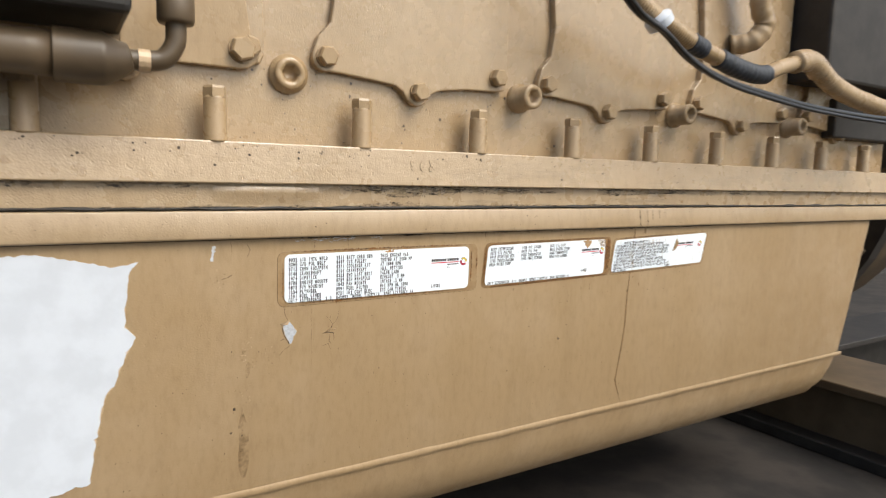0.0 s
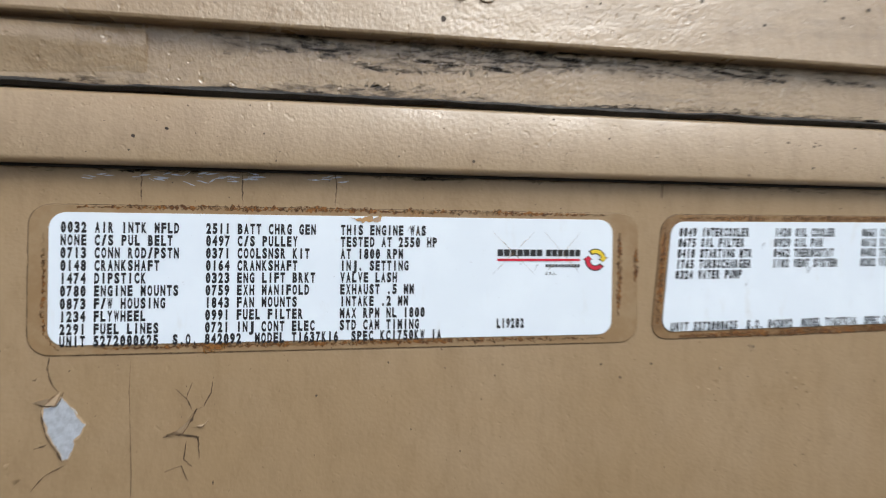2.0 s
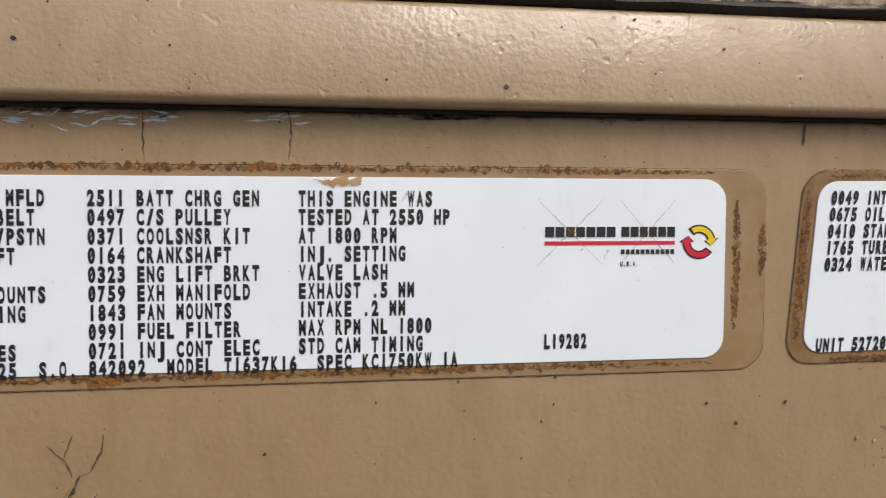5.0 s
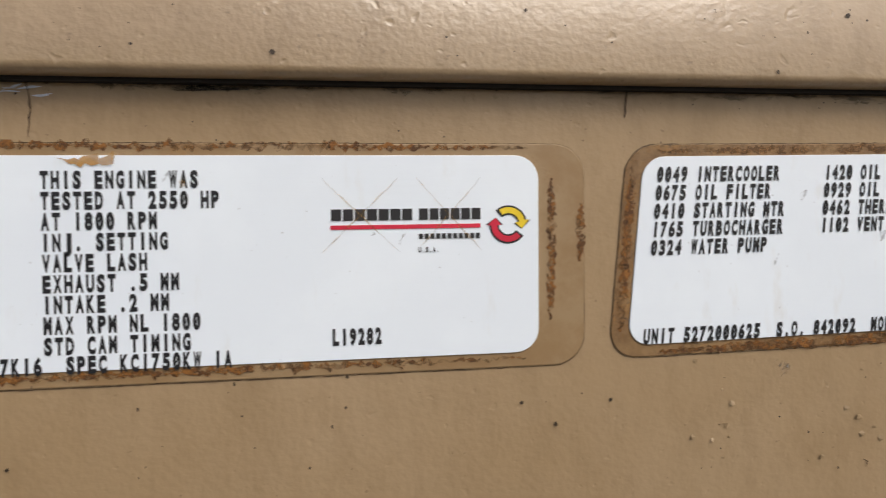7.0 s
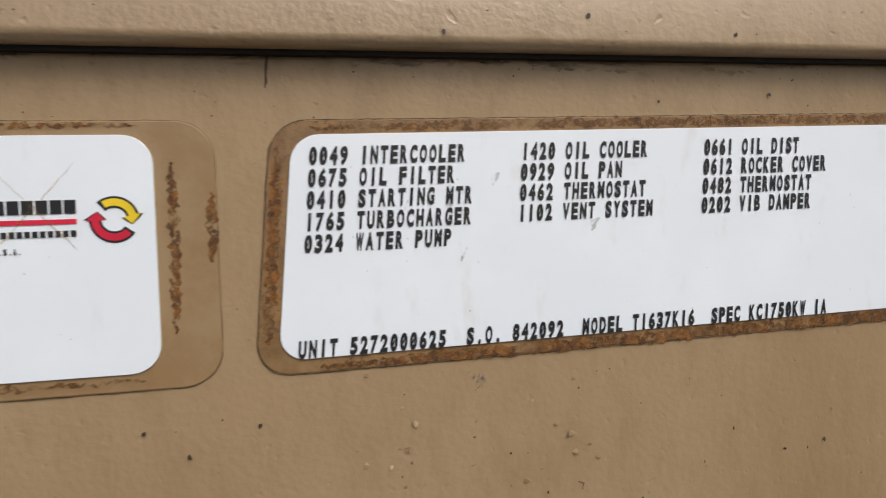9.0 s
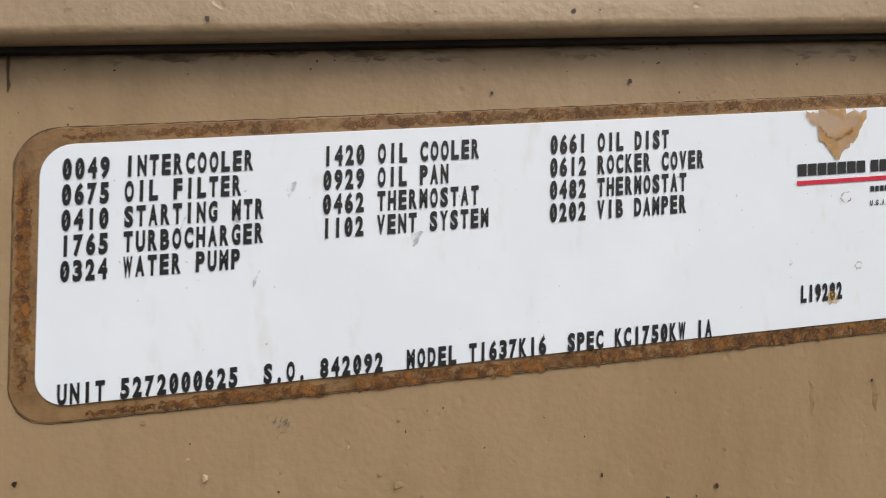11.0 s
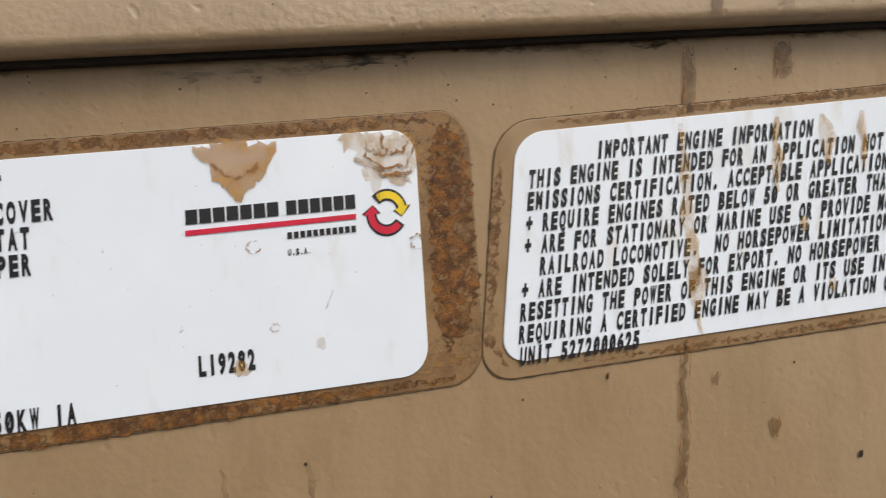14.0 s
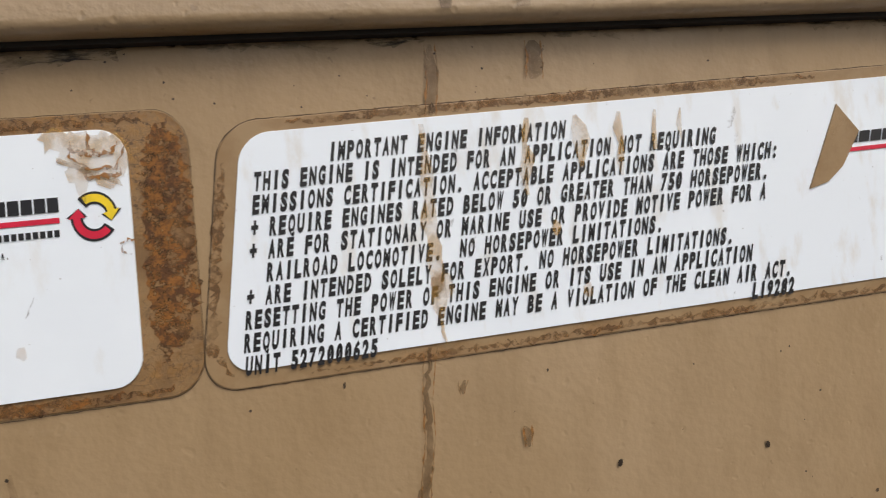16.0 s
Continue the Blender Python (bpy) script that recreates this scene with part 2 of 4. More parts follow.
def glide(points, steps=8):
    """A smooth line through the points (Catmull-Rom)."""
    p = [Vector(v) for v in points]
    p = [2 * p[0] - p[1], *p, 2 * p[-1] - p[-2]]
    out = []
    for a, b, c, d in zip(p, p[1:], p[2:], p[3:]):
        for k in range(steps):
            u = k / steps
            out.append(0.5 * (2 * b + (c - a) * u + (2 * a - 5 * b + 4 * c - d) * u * u + (3 * b - a - 3 * c + d) * u ** 3))
    return [*out, p[-2]]


def tube(points, radius, sides=14, ribs=0.0, pitch=0.006, steps=8, taper=None):
    line = glide(points, steps)
    if ribs:
        dense = []
        for a, b in zip(line, line[1:]):
            n = max(1, int((b - a).length / (pitch / 4)))
            dense += [a.lerp(b, k / n) for k in range(n)]
        line = [*dense, line[-1]]
    bm = bmesh.new()
    rows, far = [], 0.0
    up = Vector((0.13, 0.21, 0.97))
    for i, p in enumerate(line):
        way = (line[min(i + 1, len(line) - 1)] - line[max(i - 1, 0)]).normalized()
        if i:
            far += (p - line[i - 1]).length
        side = way.cross(up).normalized()
        over = side.cross(way)
        r = radius * (taper(i / (len(line) - 1)) if taper else 1) + ribs * math.sin(2 * math.pi * far / pitch)
        rows.append([bm.verts.new(p + r * (math.cos(a) * side + math.sin(a) * over)) for a in (2 * math.pi * k / sides for k in range(sides))])
    for p, q in zip(rows, rows[1:]):
        for k in range(sides):
            bm.faces.new((p[k], p[(k + 1) % sides], q[(k + 1) % sides], q[k]))
    bm.faces.new(rows[0])
    bm.faces.new(rows[-1][::-1])
    return bm


def rounded(x0, x1, z0, z1, r, n=7):
    out = []
    for cx, cz, a0 in ((x1 - r, z1 - r, 0), (x0 + r, z1 - r, 90), (x0 + r, z0 + r, 180), (x1 - r, z0 + r, 270)):
        out += [(cx + r * math.cos(radians(a0 + 90 * k / n)), cz + r * math.sin(radians(a0 + 90 * k / n))) for k in range(n + 1)]
    return out


def ragged(outline, amp, rng, step=0.002):
    """The outline cut into short steps, each shaken a little."""
    out = []
    for (x0, z0), (x1, z1) in zip(outline, outline[1:] + outline[:1]):
        n = max(1, int(math.hypot(x1 - x0, z1 - z0) / step))
        for k in range(n):
            u = k / n
            out.append((x0 + (x1 - x0) * u + rng.gauss(0, amp), z0 + (z1 - z0) * u + rng.gauss(0, amp)))
    return out


def strip(points, width, y, rng, bm, jag=0.35, step=0.0015):
    """A thin, uneven line drawn on a wall: a hairline crack or a run."""
    line = []
    for (x0, z0), (x1, z1) in zip(points, points[1:]):
        n = max(1, int(math.hypot(x1 - x0, z1 - z0) / step))
        line += [(x0 + (x1 - x0) * k / n, z0 + (z1 - z0) * k / n) for k in range(n)]
    line.append(points[-1])
    rows = []
    for i, (x, z) in enumerate(line):
        x2, z2 = line[min(i + 1, len(line) - 1)]
        x1, z1 = line[max(i - 1, 0)]
        d = math.hypot(x2 - x1, z2 - z1) or 1
        nx, nz = -(z2 - z1) / d, (x2 - x1) / d
        w = width * (0.5 + rng.uniform(-jag, jag)) * min(1, 0.3 + 4 * min(i, len(line) - 1 - i) / len(line))
        s = rng.gauss(0, min(width * 0.25, 0.0003))
        rows.append((bm.verts.new((x + nx * (w + s), y, z + nz * (w + s))), bm.verts.new((x - nx * (w - s), y, z - nz * (w - s)))))
    for (a, b), (c, d) in zip(rows, rows[1:]):
        bm.faces.new((a, b, d, c))
    return bm


def blob(bm, x, z, r, y, rng, sides=7, stretch=1.0):
    vs = []
    for k in range(sides):
        a = 2 * math.pi * k / sides
        q = r * rng.uniform(0.65, 1.3)
        vs.append(bm.verts.new((x + q * math.cos(a), y, z + stretch * q * math.sin(a))))
    bm.faces.new(vs)


# ---- lettering ----
GLYPHS = {}


def glyphs(chars):
    made = {}
    for c in chars:
        cu = bpy.data.curves.new("glyph", "FONT")
        cu.body, cu.size, cu.resolution_u, cu.offset = c, 1.0, 3, 0.055
        made[c] = new("glyph", cu)
    deps = bpy.context.evaluated_depsgraph_get()
    for c, ob in made.items():
        me = bpy.data.meshes.new_from_object(ob.evaluated_get(deps))
        pts = [(v.co.x, v.co.y) for v in me.vertices]
        GLYPHS[c] = (pts, [tuple(p.vertices) for p in me.polygons])
        cu = ob.data
        bpy.data.objects.remove(ob)
        bpy.data.curves.remove(cu)
        bpy.data.meshes.remove(me)


def lettering(text, x, z, y, pitch, height, fill=0.76, squeeze=True, slash=True):
    """One line of fixed-pitch characters, z at its baseline; every zero has a stroke through it."""
    verts, faces = [], []
    for i, c in enumerate(text):
        if c == " ":
            continue
        pts, polys = GLYPHS[c]
        lo, hi = min(p[0] for p in pts), max(p[0] for p in pts)
        wide = pitch * fill
        k = height / 0.729
        sx = wide / (hi - lo) if squeeze and c not in "I1.,:-" else k * 0.62
        if c in "I1":
            sx = min(sx, pitch * 0.5 / (hi - lo))
        mid = x + (i + 0.5) * pitch
        base = len(verts)
        verts += [(mid + (px - (lo + hi) / 2) * sx, y, z + pz * k) for px, pz in pts]
        faces += [tuple(base + q for q in f) for f in polys]
        if c == "0" and slash:
            base = len(verts)
            w, s = wide * 0.16, wide * 0.20
            verts += [(mid - s - w / 2, y, z + height * 0.2), (mid - s + w / 2, y, z + height * 0.2),
                      (mid + s + w / 2, y, z + height * 0.8), (mid + s - w / 2, y, z + height * 0.8)]
            faces.append((base, base + 1, base + 2, base + 3))
    return verts, faces


def printed(name, text, x, z, y, pitch, height, material, parent, **k):
    verts, faces = lettering(text, x, z, y, pitch, height, **k)
    me = bpy.data.meshes.new(name)
    me.from_pydata(verts, [], faces)
    me.materials.append(material)
    ob = new(name, me)
    ob.parent = parent
    return ob


glyphs(sorted(set("ABCDEFGHIJKLMNOPQRSTUVWXYZ0123456789./:+-")))

# ---- setting ----
GROUND = 0.27
tagged(part("ground", box(-40, 40, -40, 40, GROUND - 0.2, GROUND), M_GROUND), "dark oil-stained dirty ground under the engine", "ground", kind="structure")
tagged(part("wall_north", box(-5, 7, 1.7, 1.8, GROUND, 3.2), M_WALL), "dark steel enclosure wall behind the engine", "wall", kind="structure")

# ---- engine: pan, rails, crankcase ----
RAIL0, RAIL1 = 0.8705, 0.9010
FL0, FL1 = 0.9280, 0.9735
END = 1.385
LEFT = -0.75
engine = thing("diesel_engine", "large diesel engine painted tan, oil-stained and peeling", "engine")


def oil_pan():
    """The pan's long side, its rounded end and the slope below the crease."""
    profile = [(0.0, RAIL0 + 0.004), (0.0, 0.860), (0.0, 0.586), (0.003, 0.576), (0.008, 0.548), (0.018, 0.518), (0.038, 0.490), (0.070, 0.472), (0.12, 0.463), (0.75, 0.457)]
    rad = 0.085
    bm = bmesh.new()
    rows = []
    for inset, z in profile:
        x1 = END - 0.02 - 0.30 * max(0.0, 0.86 - z) - inset * 0.4
        r = max(rad - inset * 0.3, 0.02)
        pts = [(LEFT, inset), (0.0, inset), (0.4, inset), (0.8, inset)]
        pts += [(x1 - r + r * math.sin(radians(a)), inset + r - r * math.cos(radians(a))) for a in range(0, 91, 10)]
        pts.append((x1, 0.9))
        rows.append([bm.verts.new((x, y, z)) for x, y in pts])
    for a, b in zip(rows, rows[1:]):
        for k in range(len(a) - 1):
            bm.faces.new((a[k], a[k + 1], b[k + 1], b[k]))
    return bm


pan = part("oil_pan", oil_pan(), M_PAN, engine, "tan-painted oil pan with scuffed flaking side", smooth=True)
rng = random.Random(4)
bm = bmesh.new()
n = 260
for zc, yc, hw in ((0.5810, -0.0014, 0.0046),):
    rows = []
    for k in range(n + 1):
        x = -0.7 + 1.93 * k / n
        w = hw * (1 + 0.25 * noise.noise((x * 30, 0, 1)))
        s = 0.0015 * noise.noise((x * 18, 3, 0))
        rows.append([bm.verts.new((x, yc * q + 0.0005, zc + s + w * p)) for p, q in ((-1, 0), (-0.5, 0.8), (0.1, 1), (0.6, 0.7), (1, 0))])
    for a, b in zip(rows, rows[1:]):
        for k in range(4):
            bm.faces.new((a[k], a[k + 1], b[k + 1], b[k]))
part("weld_seam", bm, M_PAN, pan, "raised painted weld seam along the pan", True)

def leaning(bm, front, z0, z1, lean):
    """Lean a bar's front face back towards its top."""
    for v in bm.verts:
        if v.co.y < front + 0.006:
            v.co.y += lean * max(0.0, v.co.z - z0 - 0.003) / (z1 - z0)
    return bm


part("pan_rail", leaning(box(LEFT, END, -0.0085, 0.3, RAIL0, RAIL1, 0.0026, seg=3), -0.0085, RAIL0, RAIL1, 0.0040), M_RAIL, engine, "smooth tan pan rail", True)
part("joint_gap", box(LEFT, END - 0.004, 0.002, 0.3, RAIL1 - 0.001, RAIL1 + 0.003), M_GAP, engine)
# Black crevice, brought forward to paint the shade under the rail's lip.
part("rail_gap_shade", box(LEFT, END - 0.004, -0.0030, 0.3, RAIL0 - 0.0010, RAIL0 + 0.001), M_GAP, engine, "black crevice and painted shade under the pan rail")
part("spacer_plate", box(LEFT, END, -0.0035, 0.3, RAIL1 + 0.0012, FL0 + 0.002, 0.0008), M_SPACER, engine, "grimy tan spacer plate with oil soot")
part("crankcase_flange", leaning(box(LEFT, END + 0.02, -0.0120, 0.3, FL0 + 0.0016, FL1, 0.0016), -0.0120, FL0, FL1, 0.0060), M_FLANGE, engine, "thickly painted crankcase flange with sagging paint")
part("crankcase_wall", box(LEFT, END + 0.01, 0.030, 0.33, FL1 - 0.002, 1.95, 0.004), M_BLOCK, engine, "glossy tan crankcase side wall")

# Dark block added for deep shade; it also keeps sky light off the pipe.
part("shade_block_left", box(LEFT, -0.158, -0.085, 0.033, 1.072, 1.40, 0.006), M_DARK, engine, "dark block standing in for shade above the pipe")
# Dark plate painted in place of a shaded recess.
part("gap_shade_plate", box(LEFT, -0.268, 0.020, 0.033, FL1 - 0.001, 1.060, 0.002), M_DARK, engine, "dark plate standing in for a shaded gap in the crankcase side")
# Dark blocks added where shade lies behind the hoses; no such part known.
part("shade_block_right", box(0.985, 1.40, -0.05, 0.033, 1.135, 1.92, 0.006), M_DARK, engine, "dark block standing in for shade behind the hoses")
part("shade_block_right", box(1.13, 1.40, 0.004, 0.033, 1.04, 1.118, 0.004), M_DARK, engine, "dark block standing in for shade behind the hoses")

# squeezed-out sealant between rail and spacer
bm = bmesh.new()
rows = []
for k in range(701):
    x = LEFT + 0.02 + 2.10 * k / 700
    w = 0.0006 + 0.0016 * max(0.0, noise.noise((x * 22, 1, 7)) + 0.15) + 0.0008 * max(0, noise.noise((x * 140, 4, 2)))
    s = 0.0009 * noise.noise((x * 35, 9, 1))
    z = RAIL1 + 0.0022 + s
    rows.append([bm.verts.new((x, y, zz)) for y, zz in ((-0.0030, z - w - 0.001), (-0.0060, z - w * 0.3), (-0.0054, z + w * 0.5), (-0.0032, z + w + 0.0006))])
for a, b in zip(rows, rows[1:]):
    for k in range(3):
        bm.faces.new((a[k], a[k + 1], b[k + 1], b[k]))
part("gasket_sealant", bm, M_SEAL, engine, "black squeezed-out gasket sealant")

# sleeve bolts on the flange
rng = random.Random(9)
for k in range(-3, 9):
    x = 0.0915 + 0.1659 * k
    sleeve = part("sleeve_bolt", lathe((x, 0.004, FL1 - 0.001), [(0, 0.0125), (0.002, 0.0118), (0.044, 0.0115), (0.0465, 0.0108)], 22, "z"), M_PART, engine, "", True)
    hexa = lathe((x, 0.004, FL1 + 0.0445), [(0, 0.0122), (0.009, 0.0122), (0.0115, 0.0108)], 6, "z", rng.uniform(0, 1))
    part("hex_head", hexa, M_PART, sleeve)

# inspection covers with wavy lower edges
def lobe(cx, cz, r, a0, a1, n=8):
    return [(cx + r * math.cos(radians(a0 + (a1 - a0) * k / n)), cz + r * math.sin(radians(a0 + (a1 - a0) * k / n))) for k in range(n + 1)]


def hex_bolt(x, z, y, r, parent, turn):
    bm = lathe((x, y, z), [(0.0, r * 1.05), (-0.002, r * 1.05)], 20)
    lathe((x, y - 0.002, z), [(0.0, r), (-0.0085, r), (-0.0105, r * 0.84)], 6, "y", turn, bm)
    return part("bolt", bm, M_PART, parent)


COVER_Y = 0.0195
cover_mesh = None
PITCH = 0.3315
for k in range(-1, 4):
    x0 = 0.053 + PITCH * k
    cover = thing("inspection_cover", "tan inspection cover plate bolted to the crankcase", "cover", "inspection covers along the crankcase")
    cover.location = (x0, 0, 0)
    if cover_mesh is None:
        out = lobe(0.0, 1.090, 0.0165, 150, 285)
        out += [(0.02, 1.0735), (0.060, 1.0700), (0.092, 1.0665), (0.103, 1.0600), (0.110, 1.0500)]
        out += lobe(0.1245, 1.0600, 0.0165, 215, 330, 6)
        out += [(0.146, 1.0605), (0.158, 1.0655), (0.20, 1.0705), (0.252, 1.0720), (0.262, 1.0745), (0.266, 1.083), (0.268, 1.30), (0.262, 1.42), (0.02, 1.42), (-0.004, 1.30)]
        out += [(0.008, 1.21), (0.012, 1.17), (0.006, 1.13), (-0.010, 1.112)]
        out = [(x * 0.977, z - 0.0145) for x, z in out]
        ob = part("plate", extruded(out, COVER_Y, 0.031, 0.0018), M_BLOCK, cover)
        cover_mesh = ob.data
    else:
        ob = new("plate", cover_mesh)
        ob.parent = cover
    for bx, bz in ((0.0, 1.0755), (0.1225, 1.0460), (0.243, 1.0755)):
        hex_bolt(bx, bz, COVER_Y, 0.0118, cover, rng.uniform(0, 1))

# socket plugs between the covers
def socket_plug(x, z, r, length):
    bm = bmesh.new()
    rows = []
    for d, rr, sides in ((0.031, r * 1.22, 0), (0.024, r * 1.22, 0), (0.0235, r, 0), (0.031 - length + 0.002, r, 0), (0.031 - length, r * 0.9, 0), (0.031 - length, r * 0.60, 6), (0.031 - length + 0.010, r * 0.58, 6)):
        row = []
        for q in range(24):
            a = 2 * math.pi * q / 24
            p = rr
            if sides:
                p = rr * math.cos(math.pi / 6) / math.cos((a % (math.pi / 3)) - math.pi / 6)
            row.append(bm.verts.new((x + p * math.cos(a), d, z + p * math.sin(a))))
        rows.append(row)
    for a, b in zip(rows, rows[1:]):
        for q in range(24):
            bm.faces.new((a[q], a[(q + 1) % 24], b[(q + 1) % 24], b[q]))
    bm.faces.new(rows[-1])
    return bm


for x, ln in ((0.011, 0.014), (0.3415, 0.036), (0.671, 0.036), (1.000, 0.036)):
    plug = part("socket_plug", socket_plug(x, 1.0530, 0.0180 if ln < 0.02 else 0.0165, ln), M_PART, engine, "hex socket plug in the crankcase", True)

# bracket with one bolt at the near end
bracket = thing("mounting_bracket", "tan steel bracket plate bolted to the crankcase", "bracket")
part("plate", extruded(lobe(-0.043, 1.072, 0.020, -90, 60) + [(-0.042, 1.16), (-0.06, 1.24), (-0.16, 1.24), (-0.16, 1.052)], 0.018, 0.031, 0.0015), M_PART, bracket)
hex_bolt(-0.043, 1.072, 0.018, 0.0135, bracket, 0.3)

# raised casting number on the flange
num = printed("casting_number", "963", 0.1480, 0.9490, -0.0096, 0.0130, 0.0125, M_FLANGE, engine, fill=0.62, slash=False)
bm = bmesh.new()
bm.from_mesh(num.data)
rim = bmesh.ops.extrude_face_region(bm, geom=bm.faces[:])
for v in bm.verts:
    v.co.y += 0.132 * (v.co.z - 0.949)
bmesh.ops.translate(bm, vec=(0, -0.0010, 0), verts=[v for v in rim["geom"] if isinstance(v, bmesh.types.BMVert)])
bmesh.ops.recalc_face_normals(bm, faces=bm.faces)
bm.to_mesh(num.data)
bm.free()

# ---- labels ----
PITCH_C, CAP, ROW = 0.0025, 0.0041, 0.00515
L_TOP, L_HIGH = 0.8512, 0.0540
FRONT = -0.0011
UNIT = "UNIT 5272000625  S.O. 842092  MODEL T1637K16  SPEC KC1750KW 1A"
COLS_A = (("0032 AIR INTK MFLD", "NONE C/S PUL BELT", "0713 CONN ROD/PSTN", "0148 CRANKSHAFT", "1474 DIPSTICK", "0780 ENGINE MOUNTS", "0873 F/W HOUSING", "1234 FLYWHEEL", "2291 FUEL LINES"),
          ("2511 BATT CHRG GEN", "0497 C/S PULLEY", "0371 COOLSNSR KIT", "0164 CRANKSHAFT", "0323 ENG LIFT BRKT", "0759 EXH MANIFOLD", "1843 FAN MOUNTS", "0991 FUEL FILTER", "0721 INJ CONT ELEC"),
          ("THIS ENGINE WAS", "TESTED AT 2550 HP", "AT 1800 RPM", "INJ. SETTING", "VALVE LASH", "EXHAUST .5 MM", "INTAKE .2 MM", "MAX RPM NL 1800", "STD CAM TIMING"))
COLS_B = (("0049 INTERCOOLER", "0675 OIL FILTER", "0410 STARTING MTR", "1765 TURBOCHARGER", "0324 WATER PUMP"),
          ("1420 OIL COOLER", "0929 OIL PAN", "0462 THERMOSTAT", "1102 VENT SYSTEM"),
          ("0661 OIL DIST", "0612 ROCKER COVER", "0482 THERMOSTAT", "0202 VIB DAMPER"))
LINES_C = ("THIS ENGINE IS INTENDED FOR AN APPLICATION NOT REQUIRING", "EMISSIONS CERTIFICATION. ACCEPTABLE APPLICATIONS ARE THOSE WHICH:",
           "+ REQUIRE ENGINES RATED BELOW 50 OR GREATER THAN 750 HORSEPOWER.", "+ ARE FOR STATIONARY OR MARINE USE OR PROVIDE MOTIVE POWER FOR A",
           "  RAILROAD LOCOMOTIVE.  NO HORSEPOWER LIMITATIONS.", "+ ARE INTENDED SOLELY FOR EXPORT. NO HORSEPOWER LIMITATIONS.",
           "RESETTING THE POWER OF THIS ENGINE OR ITS USE IN AN APPLICATION", "REQUIRING A CERTIFIED ENGINE MAY BE A VIOLATION OF THE CLEAN AIR ACT.")


def bars(x0, x1, z0, z1, count, gap, y):
    """Plain bars in place of a maker's lettering."""
    bm = bmesh.new()
    w = (x1 - x0) / count
    for k in range(count):
        a, b = x0 + k * w + gap / 2, x0 + (k + 1) * w - gap / 2
        bm.faces.new([bm.verts.new(v) for v in ((a, y, z0), (b, y, z0), (b, y, z1), (a, y, z1))])
    return bm


def arc_arrow(cx, cz, r0, r1, a0, a1, y):
    bm = bmesh.new()
    rows = []
    n = 16
    for k in range(n + 1):
        a = radians(a0 + (a1 - a0) * k / n)
        rows.append([bm.verts.new((cx + r * math.cos(a), y, cz + r * math.sin(a))) for r in (r0, r1)])
    for a, b in zip(rows, rows[1:]):
        bm.faces.new((a[0], a[1], b[1], b[0]))
    a = radians(a1)
    way = 1 if a1 > a0 else -1
    tip = radians(a1 + way * 30)
    mid = (r0 + r1) / 2
    pts = ((cx + (r0 - 0.0011) * math.cos(a), cz + (r0 - 0.0011) * math.sin(a)), (cx + (r1 + 0.0011) * math.cos(a), cz + (r1 + 0.0011) * math.sin(a)), (cx + mid * math.cos(tip), cz + mid * math.sin(tip)))
    bm.faces.new([bm.verts.new((x, y, z)) for x, z in pts])
    return bm


